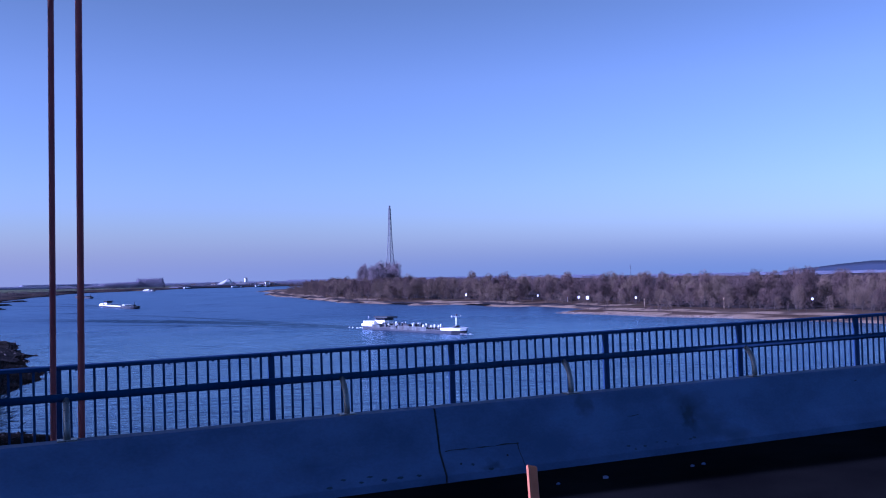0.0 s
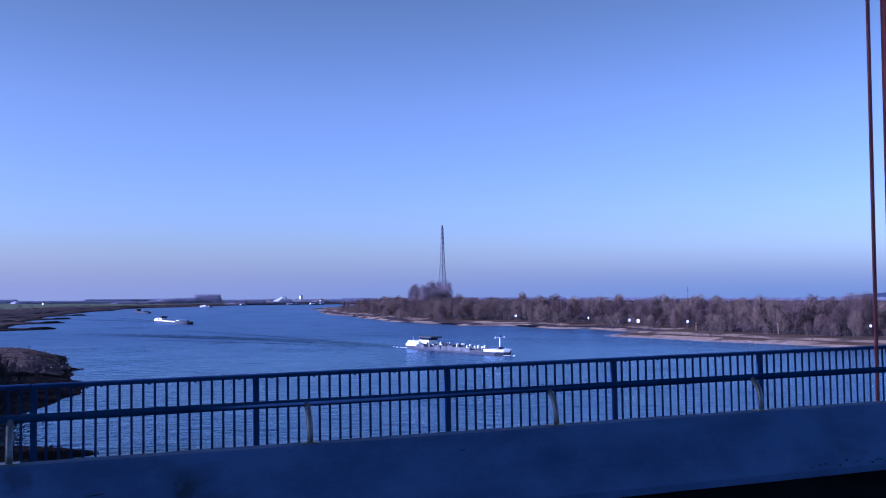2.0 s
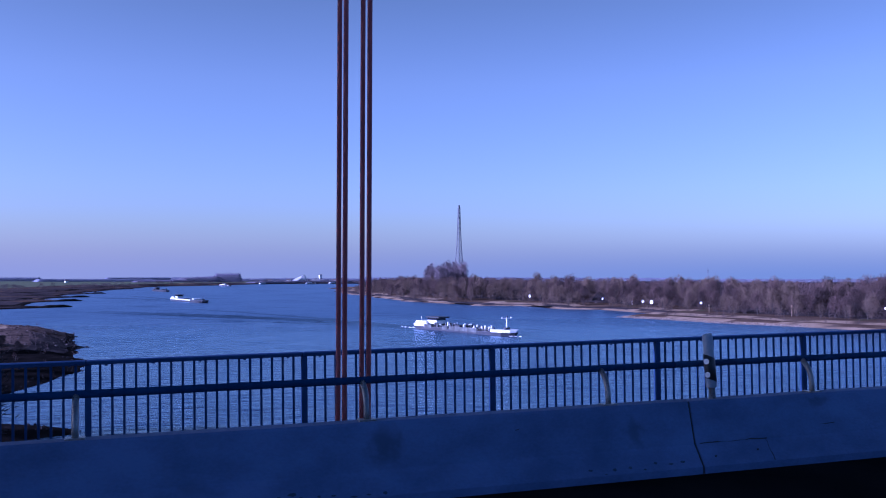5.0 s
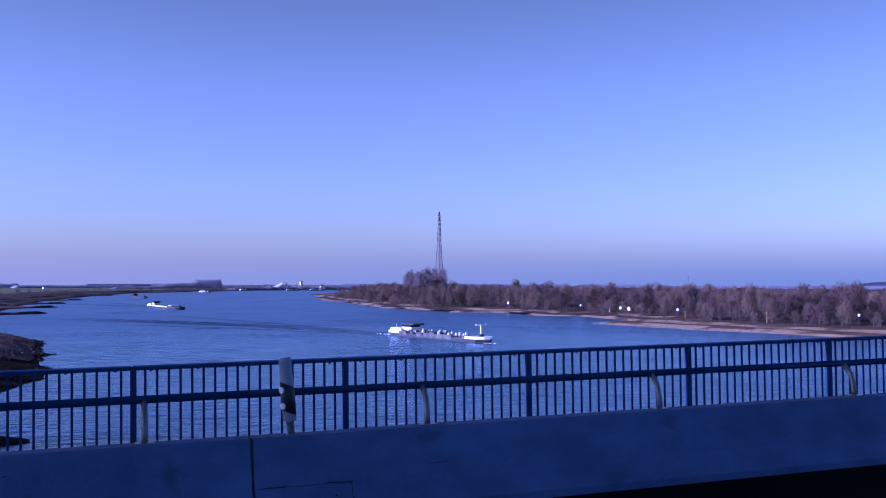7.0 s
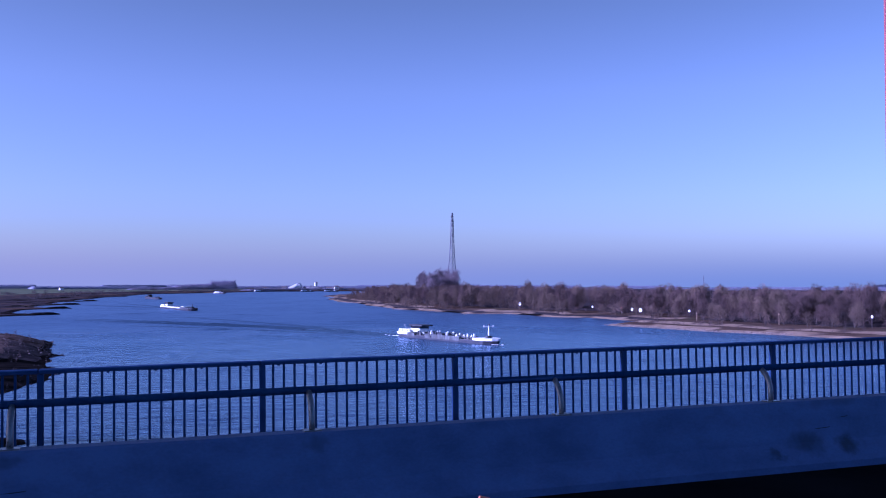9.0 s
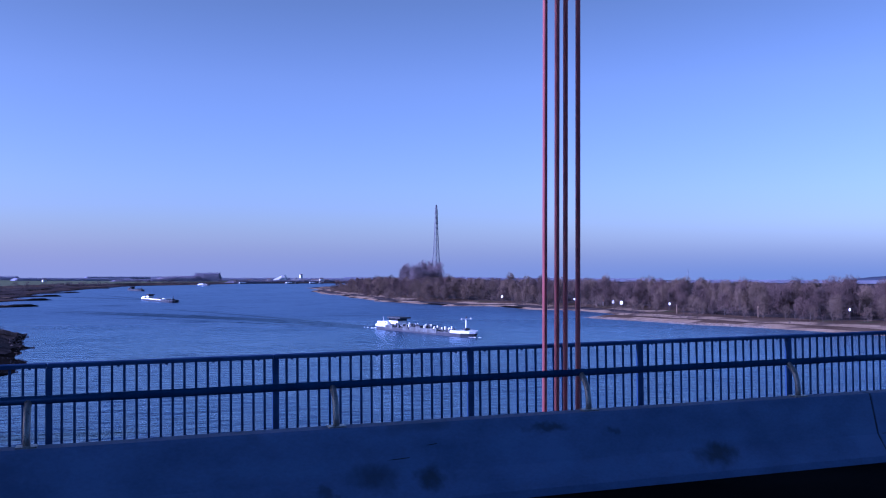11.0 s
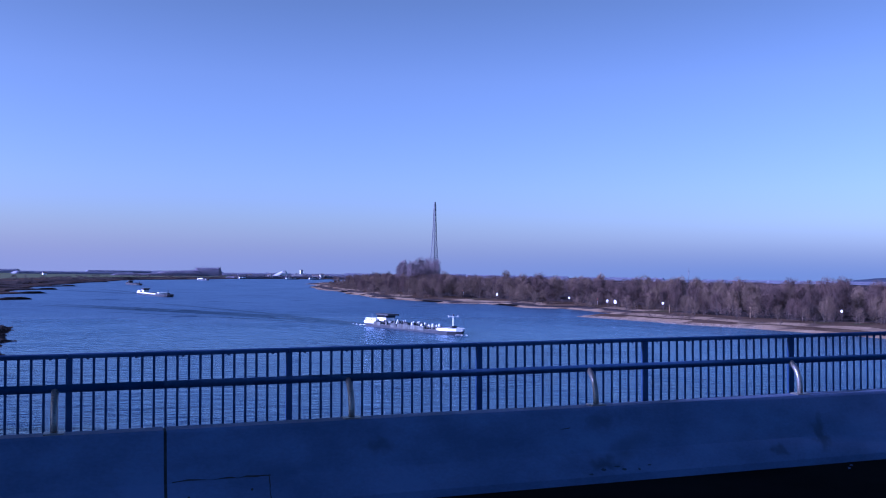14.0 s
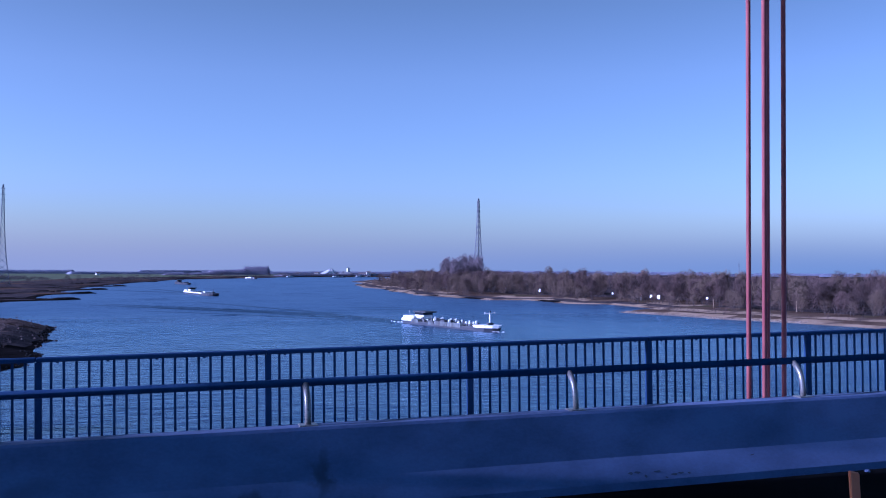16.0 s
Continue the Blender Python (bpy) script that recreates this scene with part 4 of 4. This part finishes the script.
def canopy(name, label, mat, belts):
    """Closed far woods: a band of crowns, each belt from one point to another with its depth, heights and crown size."""
    bm = bmesh.new()
    for p, q, depth, h0, h1, rough, taper, seed in belts:
        p, q = Vector((*p, 0)), Vector((*q, 0))
        along = (q - p).normalized()
        back = Vector((-along.y, along.x, 0)) * depth
        n = max(8, int((q - p).length / 4))
        prev = None
        for i in range(n + 1):
            u = i / n
            c = p.lerp(q, u)
            end = smooth(min(u, 1 - u) * n / taper + 0.15)
            ring = []
            for k in range(8):
                v = (0, 0.02, 0.06, 0.2, 0.45, 0.65, 0.85, 1.0)[k]
                o = c + back * v
                crown = 0.6 * noise.noise((o.x / 15, o.y / 15, seed + 1)) + 0.5 * noise.noise((o.x / 40, o.y / 40, seed + 3))
                h = (h0 + (h1 - h0) * u) * (0, 0.4, 0.8, 0.9, 0.9, 0.8, 0.6, 0)[k] * end
                ring.append(bm.verts.new((o.x, o.y, 2 + h + (0.5 * rough * crown if 0 < k < 7 else 0))))
            if prev:
                for g in range(7):
                    bm.faces.new((prev[g], ring[g], ring[g + 1], prev[g + 1])).smooth = True
            prev = ring
        for _ in range(int((q - p).length * max(h0, h1) * 1.7)):
            u, v = r.random(), r.uniform(-0.12, 0.06)
            o = p.lerp(q, u) + back * v
            end = smooth(min(u, 1 - u) * n / taper + 0.15)
            top = (h0 + (h1 - h0) * u) * end + rough * (0.8 * noise.noise((o.x / 13, o.y / 13, seed + 1)) + 0.8 * noise.noise((o.x / 40, o.y / 40, seed + 3)))
            o.z = 2 + top * r.random() ** 0.85
            d = Vector((r.uniform(-1, 1), r.uniform(-1, 1), r.uniform(0, 1.2))).normalized() * r.uniform(0.8, 1.8)
            e = d.orthogonal().normalized() * r.uniform(0.15, 0.4)
            e.rotate(Matrix.Rotation(r.uniform(0, 6.28), 3, d))
            bm.faces.new((bm.verts.new(o - e), bm.verts.new(o + e), bm.verts.new(o + d)))
    solid(name, bm, mat, label, "woods", kind="stuff")


def far_point(az, d):
    return d * math.sin(radians(az)), d * math.cos(radians(az))


belts = []
az = -14.0
while az < 54:                             # skyline of the plain
    w, d = r.uniform(3, 8), r.uniform(3100, 4300)
    h = d / 3600 * r.uniform(11, 16)
    belts.append((far_point(az, d), far_point(az + w, d + r.uniform(-80, 80)), r.uniform(60, 140), h, h * r.uniform(0.8, 1.2), 2.2, 3, az))
    az += w * r.uniform(0.5, 0.95)
canopy("skyline_woods", "blue-grey woods along the skyline of the plain, haze in their colour", FARWOOD, belts)
canopy("bend_wood", "dense bare wood at the river's far bend, haze in its colour", BENDWOOD,
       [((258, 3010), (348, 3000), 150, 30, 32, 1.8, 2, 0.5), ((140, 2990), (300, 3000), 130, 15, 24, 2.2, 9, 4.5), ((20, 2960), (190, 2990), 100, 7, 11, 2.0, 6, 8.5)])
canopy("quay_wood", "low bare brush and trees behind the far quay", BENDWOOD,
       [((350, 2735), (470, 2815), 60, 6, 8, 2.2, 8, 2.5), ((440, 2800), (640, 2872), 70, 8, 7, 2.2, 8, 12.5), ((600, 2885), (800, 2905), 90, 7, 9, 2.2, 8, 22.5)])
spots = []
for i in range(260):                       # brush along the far quay
    k = r.random() ** 1.3
    x, y = 350 + 440 * k, 2692 + 165 * min(1, k * 1.5) ** 0.6 + r.uniform(6, 110)
    spots.append((x, y, 1.5, r.uniform(10, 20), r.uniform(3, 8) + 4 * r.random() ** 4, 200))
for i in range(80):                        # dark thicket round the far tower's foot
    k = r.random()
    spots.append((-330 + 150 * k, 1830 + r.uniform(0, 160), 2, r.uniform(7, 12), (9.5 - 5.5 * k * k) * r.uniform(0.8, 1.1), 240))
for i in range(120):                       # hedges along the left bank
    y = r.uniform(1250, 2800)
    x = lerp(LEFT, y) - abs(r.gauss(0, 1)) * 90 - 8
    spots.append((x, y, 3, r.uniform(4, 10), r.uniform(3, 9), 200))
for i in range(90):                        # low bushes over the mud flats between the groynes
    y = r.uniform(600, 1500)
    x = lerp(LEFT, y) - 8 - 80 * r.random() ** 1.3
    spots.append((x, y, bank(lerp(LEFT, y) - x, x, y, True) - 0.3, r.uniform(3, 9), r.uniform(1.2, 3.0), 160))
for x0, x1, y0, y1, h, count in ((-69, 12, 2490, 2590, 5, 34), (36, 70, 2480, 2520, 5, 16), (-150, -75, 1480, 1560, 3.5, 30), (-130, -70, 1170, 1230, 2.8, 30), (-190, -110, 1790, 1860, 4, 34), (-120, -60, 1000, 1070, 2.4, 24), (-40, 5, 1800, 1850, 3.5, 14), (-150, -90, 1950, 2000, 4, 20)):
    for i in range(count):                 # dark bushes in patches over the groyne fields
        x, y = r.uniform(x0, x1), r.uniform(y0, y1)
        spots.append((x, y, 0.8, r.uniform(4, 9), h * r.uniform(0.6, 1.15), 150))
woods("bank_brush", "low brown brush along the far banks", spots, TWIG_BROWN, 10, 1.8)

# far wooded hills on the right
bm = bmesh.new()
prev = None
for i in range(61):
    az = radians(41.5 + 30 * i / 60)
    h = 2 + 58 * smooth((i + 2) / 18) + 8 * noise.noise((i * 0.16, 0, 2)) + 3 * noise.noise((i * 0.9, 0, 2))
    pts = [(4700, 0), (4780, h * 0.55), (4850, h)]
    cur = [bm.verts.new((d * math.sin(az), d * math.cos(az), z)) for d, z in pts] + [bm.verts.new((4880 * math.sin(az), 4880 * math.cos(az), 0))]
    if prev:
        for a in range(3):
            bm.faces.new((prev[a], cur[a], cur[a + 1], prev[a + 1])).smooth = True
    prev = cur
solid("backdrop", bm, HILL, "low wooded hills on the horizon, haze blue in their colour", "hills", kind="structure")


# ---- power line towers ----
def lattice_tower(x, y, z, height, turn):
    th = thing("power_line_tower", "tall slender grey steel lattice tower on the river bank", "lattice tower", pose(x, y, z, 0, 0, turn), "lattice towers")
    levels = [(0, 9.5), (0.07, 7.9), (0.14, 6.6), (0.21, 5.5), (0.28, 4.6), (0.35, 3.9), (0.42, 3.3), (0.49, 2.8), (0.56, 2.4), (0.63, 2.1), (0.70, 1.8), (0.76, 1.6), (0.82, 1.4), (0.88, 1.2), (0.94, 1.0), (1.0, 0.5)]
    for sx, sy in ((1, 1), (1, -1), (-1, -1), (-1, 1)):
        bm = bmesh.new()
        pipe(bm, [(sx * w, sy * w, a * height) for a, w in levels], 0.55, 4)
        part("leg", bm, STEEL, th)
    for face in range(4):
        bm = bmesh.new()
        for (a, w), (b, u) in zip(levels, levels[1:]):
            c = [(-1, -1), (1, -1), (1, 1), (-1, 1)]
            p, q = c[face], c[(face + 1) % 4]
            rod(bm, (p[0] * w, p[1] * w, a * height), (q[0] * u, q[1] * u, b * height), 0.30, n=4, cap=False)
            rod(bm, (q[0] * w, q[1] * w, a * height), (p[0] * u, p[1] * u, b * height), 0.30, n=4, cap=False)
            rod(bm, (p[0] * u, p[1] * u, b * height), (q[0] * u, q[1] * u, b * height), 0.30, n=4, cap=False)
        part("bracing", bm, STEEL, th)
    for s, ln in ((0.955, 3.0), (0.90, 3.6), (0.845, 3.0)):
        bm = bmesh.new()
        for t in (-1, 1):
            rod(bm, (0, 0, s * height), (t * ln, 0, s * height), 0.35, 0.15, 5)
            rod(bm, (0, 0, (s + 0.02) * height), (t * ln, 0, s * height), 0.15, n=4)
        part("cross_arm", bm, STEEL, th)


lattice_tower(480.8, 1345.7, 4.5, 130.2, 25)
lattice_tower(-177, 1320, 4.0, 130.5, 10)


# ---- ships ----
def barge(m, length, beam, name, label, sidemat, cargo, white_bow, seed, topmat=SHIPWHITE):
    r = random.Random(seed)
    th = thing(name, label, "barge", m)
    L, B = length, beam / 2
    outline = [(0, -B * 0.8), (2, -B), (L - 10, -B), (L - 5, -B * 0.85), (L - 1.5, -B * 0.45), (L, 0), (L - 1.5, B * 0.45), (L - 5, B * 0.85), (L - 10, B), (2, B), (0, B * 0.8)]

    def hullshape(bm, z0, z1, inset0, inset1, xs=0.0, xe=1e9):
        lo, hi = [], []
        for x, y in outline:
            x = min(max(x, xs), xe)
            lo.append(bm.verts.new((x - (inset0 if x > L - 12 else -inset0 if x < 3 else 0), y * (1 - inset0 / 30), z0)))
            hi.append(bm.verts.new((x - (inset1 if x > L - 12 else -inset1 if x < 3 else 0), y * (1 - inset1 / 30), z1)))
        n = len(lo)
        for i in range(n):
            bm.faces.new((lo[i], lo[(i + 1) % n], hi[(i + 1) % n], hi[i]))
        bm.faces.new(hi)
        return bm

    hull = part("hull", hullshape(bmesh.new(), -0.5, 1.5, 1.5, 0), SHIPDARK, th, "dark lower hull")
    for s in (-1, 1):
        for x0, x1, z0 in ((0.14, 0.225, 0.9), (0.345, 0.405, 0.7), (0.42, 0.56, 0.7), (0.563, 0.71, 0.7)) if white_bow else ((0.12, 0.40, 1.7), (0.405, 0.70, 1.7)):
            part("side_plating", box(bmesh.new(), x0 * L, x1 * L, min(s * B, s * (B - 0.3)) - 0.03, max(s * B, s * (B - 0.3)) + 0.03, z0, 2.75, 0.05), sidemat, hull, "weathered grey side plating")
    part("deck", box(bmesh.new(), 6, L - 12, -B + 0.4, B - 0.4, 1.4, 1.62), SHIPDECK, hull)
    # bow
    bm = bmesh.new()
    hullshape(bm, 1.6, 2.75, 0.0, -0.4, L * (0.845 if white_bow else 0.785))
    bow = part("bow", bm, SHIPWHITE if white_bow else SHIPDARK, th, "white raised bow" if white_bow else "dark raised bow")
    part("anchor_winch", box(bmesh.new(), L - 8, L - 6, -1.5, 1.5, 2.85, 3.8, 0.2), SHIPDARK, bow)
    mast = part("mast", rod(bmesh.new(), (L - 7, 0, 2.8), (L - 7, 0, 8.4 if white_bow else 6.5), 0.42 if white_bow else 0.3, 0.34 if white_bow else 0.25, 8), SHIPWHITE if white_bow else SHIPGREY, th, "signal mast")
    if white_bow:
        part("cross_arm", rod(bmesh.new(), (L - 7, -2.7, 8.1), (L - 7, 2.7, 8.1), 0.2, n=6), SHIPWHITE, mast)
        part("lamp", rod(bmesh.new(), (L - 7, 0, 8.4), (L - 7, 0, 9.2), 0.4, n=8), SHIPDARK, mast)
    for s in (-1, 1) if white_bow else ():
        part("lamp", rod(bmesh.new(), (L - 7, s * 2.7, 7.8), (L - 7, s * 2.7, 8.6), 0.35, n=8), SHIPWHITE, mast)
    # stern house
    part("stern", box(bmesh.new(), 0.8, 12, -B * 0.96, B * 0.96, 1.5, 2.9, 0.3), topmat, th)
    house = part("deck_house", box(bmesh.new(), 1.6, 12.0, -B * 0.86, B * 0.86, 2.4, 4.3, 0.35), topmat, th, "white deck house")
    bm = bmesh.new()
    for s in (-1, 1):
        for i in range(4):
            box(bm, 2.8 + 2.4 * i, 3.6 + 2.4 * i, s * B * 0.86 - 0.03, s * B * 0.86 + 0.03, 3.3, 3.9)
    part("porthole_glass", bm, SHIPGLASS, house)
    wheel = part("wheelhouse", box(bmesh.new(), 10.5, 19.0, -2.8, 2.8, 3.0, 4.9, 0.2), topmat, th, "white wheelhouse")
    part("window_band", box(bmesh.new(), 10.4, 19.1, -2.85, 2.85, 4.88, 6.1, 0.05), SHIPGLASS, wheel, "dark wheelhouse windows")
    part("roof", box(bmesh.new(), 9.6, 22.0, -3.4, 3.4, 6.08, 6.8, 0.15), SHIPDARK, wheel, "dark overhanging roof")
    part("flag_pole", rod(bmesh.new(), (1.2, 0, 2.8), (0.2, 0, 6.5), 0.08, n=5), SHIPWHITE, th)
    part("funnel", rod(bmesh.new(), (3.0, B * 0.5, 4.2), (2.8, B * 0.5, 5.4), 0.5, 0.35, 8), SHIPWHITE, house)
    if cargo == "tank":
        for s in (-2.6, 0, 2.6):
            part("cargo_pipe", rod(bmesh.new(), (17, s, 2.3), (L - 15, s, 2.3), 0.2, n=6), SHIPGREY, th, "grey deck pipe")
        for i in range(60):
            x = 17 + (L - 37) * i / 59 + r.uniform(-1, 1)
            h = r.uniform(1.1, 2.5)
            yh = r.uniform(-3.8, 3.8)
            part("tank_hatch", rod(bmesh.new(), (x, yh, 1.6), (x, yh, 1.6 + h), r.uniform(0.4, 0.9), 0.4, 8), SHIPWHITE if r.random() < 0.42 else SHIPDARK if r.random() < 0.6 else SHIPDECK, th, "tank hatch dome")
        part("manifold", box(bmesh.new(), L * 0.47, L * 0.52, -B + 0.8, B - 0.8, 1.6, 3.5, 0.2), SHIPDARK, th)
        for i in range(2):
            part("deck_crane", rod(bmesh.new(), (L * (0.40 + 0.15 * i), 1, 1.6), (L * (0.43 + 0.15 * i), -1, 4.4), 0.2, n=6), SHIPWHITE, th)
    else:
        for i in range(7):
            x0 = 17 + (L - 32) * i / 7
            part("hatch_cover", box(bmesh.new(), x0, x0 + (L - 32) / 7 - 0.25, -B + 1.0, B - 1.0, 1.6, 2.9 + 0.2 * (i % 2), 0.2), cargo, th, "pale cargo hatch cover")
        part("store_box", box(bmesh.new(), L * 0.70, L * 0.765, -B * 0.7, B * 0.7, 1.6, 3.9, 0.2), topmat, th, "pale deck store")
    return th


def between(p, q):
    d = Vector((q[0] - p[0], q[1] - p[1], 0))
    return pose(p[0], p[1], 0, 0, 0, math.degrees(math.atan2(d.y, d.x))), d.length


m, ln = between((147.6, 477), (169.2, 399))
barge(m, ln, 11.0, "tanker_barge", "long grey tanker barge with white stern house and white bow", SHIPGREY, "tank", True, 1)
# foam at the barge's stern and bow
bm = bmesh.new()
q = random.Random(8)
for cx, cy, dx, dy, count in ((146.9, 479.5, -8, 13, 14), (170.2, 396.5, -2, 5, 6)):
    for _ in range(count):
        u = q.random() ** 1.5
        x, y, w = cx + dx * u + q.gauss(0, 1.0), cy + dy * u + q.gauss(0, 1.2), q.uniform(0.3, 1.1)
        ring = [bm.verts.new((x + w * math.cos(a), y + w * 1.6 * math.sin(a), 0.0)) for a in (0, 1.2, 2.4, 3.7, 5.0)]
        top = bm.verts.new((x, y, q.uniform(0.15, 0.5)))
        for i in range(5):
            bm.faces.new((ring[i], ring[(i + 1) % 5], top))
solid("foam", bm, SIGNWHITE, "white foam churned up by the barge", "foam", kind="stuff")
m, ln = between((49, 1052), (72.5, 948))
barge(m, ln, 11.4, "cargo_barge", "long cargo barge with white house and pale hatch covers", SHIPWHITE, SHIPGREY, False, 2)
m, ln = between((45, 1640), (62, 1560))
barge(m, ln, 10.0, "cargo_barge", "low dark cargo barge near the far bank", SHIPDARK, SHIPDARK, False, 3, SHIPDARK)
m, ln = between((212, 2290), (236, 2262))
barge(m, ln, 7.0, "motor_boat", "small dark motor vessel with a white house far up the river", SHIPDARK, SHIPDARK, False, 4)


for az, d, ln in ((10.35, 2740, 40), (11.75, 2790, 46), (7.6, 2700, 24)):
    x, y = d * math.sin(radians(az)), d * math.cos(radians(az))
    m, ln = between((x, y), (x + ln, y + 6))
    barge(m, ln, 8.0, "motor_boat", "small pale motor vessel moored by the far quay", SHIPDARK, SHIPWHITE, False, 5)


# ---- signs and marks on the right bank ----
def bank_sign(az, d, size, pole, shape, label):
    x, y = d * math.sin(radians(az)) - 2.06, d * math.cos(radians(az))
    z = right_height(x, y)
    th = thing("navigation_sign", label, "sign", pose(x, y, z, 0, 0, -az - 40), "navigation signs")
    part("pole", rod(bmesh.new(), (0, 0, 0), (0, 0, pole), 0.08, 0.07, 8), BARK, th)
    bm = bmesh.new()
    if shape == "disc":
        rod(bm, (0, -0.2, pole), (0, -0.3, pole), size / 2, n=20)
    else:
        box(bm, -size / 2, size / 2, -0.3, -0.2, pole - size / 2, pole + size / 2, 0.03)
    board = part("board", bm, SIGNWHITE, th, "white board")
    bm = bmesh.new()
    for s in (-1, 1):
        rod(bm, (0, -0.2, pole + s * size * 0.25), (0, -0.05, pole + s * size * 0.25), 0.06, n=6)
    part("clamp", bm, STEEL, board)


bank_sign(24.07, 880, 2.7, 5.5, "disc", "round white navigation sign on a pole by the shore")
bank_sign(30.85, 760, 2.4, 6.0, "disc", "round white navigation sign on a pole by the trees")
bank_sign(31.35, 736, 2.5, 6.5, "board", "square white navigation board on a pole by the trees")
bank_sign(28.45, 850, 1.5, 4.0, "board", "small white shore board on a pole")
bank_sign(34.2, 690, 1.7, 5.5, "disc", "small round white navigation sign on a pole")
bank_sign(44.1, 585, 1.5, 7.0, "disc", "small round white sign below the trees")


def marker_pole(x, y, h, top):
    z = right_height(x, y)
    th = thing("marker_pole", "slim pale marker pole with a small top mark on the beach", "marker pole", pose(x, y, z), "marker poles")
    part("shaft", rod(bmesh.new(), (0, 0, 0), (0, 0, h), 0.28, 0.22, 8), SIGNWHITE if top == SIGNRED else SAND, th)
    part("top_mark", rod(bmesh.new(), (0, 0, h), (0, 0, h + 1.2), 0.55, 0.3, 8), top, th)


marker_pole(369, 537, 5.0, SAND)
marker_pole(388, 478, 6.0, SAND)
marker_pole(400, 691, 4.0, SIGNRED)
marker_pole(388, 975, 3.5, SIGNRED)


# ---- far buildings ----
def house(x, y, w, d, h, roof, turn, label, wall=WALLPALE):
    th = thing("house", label, "building", pose(x, y, 2.5, 0, 0, turn), "far buildings")
    walls = part("wall", box(bmesh.new(), -w / 2, w / 2, -d / 2, d / 2, 0, h), wall, th)
    bm = bmesh.new()
    pts = [(-d / 2 - 0.6, h), (0, h + roof), (d / 2 + 0.6, h)]
    sweep(bm, pts, -w / 2 - 0.5, w / 2 + 0.5)
    part("roof", bm, ROOFDARK, th)
    n = max(2, int(w / 6))
    for i in range(n):
        part("window", box(bmesh.new(), -w / 2 + w * (i + 0.5) / n - 0.8, -w / 2 + w * (i + 0.5) / n + 0.8, -d / 2 - 0.05, -d / 2 + 0.1, h * 0.5, h * 0.5 + 1.8), SHIPGLASS, walls)


r = random.Random(21)
for az, d, w, h in ((12.15, 2990, 26, 7), (12.5, 2960, 12, 11), (12.8, 2975, 14, 6), (8.2, 3080, 14, 6), (9.35, 3010, 12, 8), (-3.2, 2900, 10, 6), (11.25, 3060, 7, 24)):
    house(d * math.sin(radians(az)), d * math.cos(radians(az)), w, 14, h, 4 if h < 20 else 2, -az + r.uniform(-25, 25), "pale far building by the river among bare trees")


def heap(az, d, w, depth, top, skew, seed):
    bm = bmesh.new()
    cx, cy = d * math.sin(radians(az)), d * math.cos(radians(az))
    prev = None
    for k, (rad, z) in enumerate(((1.0, 0), (0.82, 0.25), (0.58, 0.55), (0.34, 0.82), (0.16, 0.95), (0.04, 1.0))):
        ring = []
        for i in range(28):
            a = 2 * math.pi * i / 28
            q = 1 + 0.55 * noise.noise((math.cos(a) * 1.7, math.sin(a) * 1.7, k * 0.5 + seed))
            ring.append(bm.verts.new((cx + skew * z * w + w * rad * q * math.cos(a), cy + depth * rad * q * math.sin(a), 1.5 + top * z * (1 + 0.25 * noise.noise((a, k, seed + 5.0))))))
        if prev:
            for i in range(28):
                bm.faces.new((prev[i], prev[(i + 1) % 28], ring[(i + 1) % 28], ring[i])).smooth = True
        prev = ring
    bm.faces.new(prev)
    return bm


solid("gravel_mound", heap(11.2, 3040, 52, 20, 14, -0.2, 2.0), HEAPGREY, "long grey gravel mound at a far quay", "mound")
bm = heap(10.05, 3035, 33, 16, 22, 0.25, 0.0)
solid("white_mound", bm, HEAPWHITE, "large white mound of salt at a far quay", "mound")

# slender mast behind the right-hand woods
x, y = 3000 * math.sin(radians(34.55)), 3000 * math.cos(radians(34.55))
th = thing("radio_mast", "thin grey radio mast beyond the bare woods", "mast", pose(x, y, 2))
part("shaft", rod(bmesh.new(), (0, 0, 0), (0, 0, 49), 1.0, 0.5, 6), STEEL, th)
for z in (34, 40):
    part("platform", rod(bmesh.new(), (0, 0, z), (0, 0, z + 1.6), 2.2, n=10), STEEL, th)
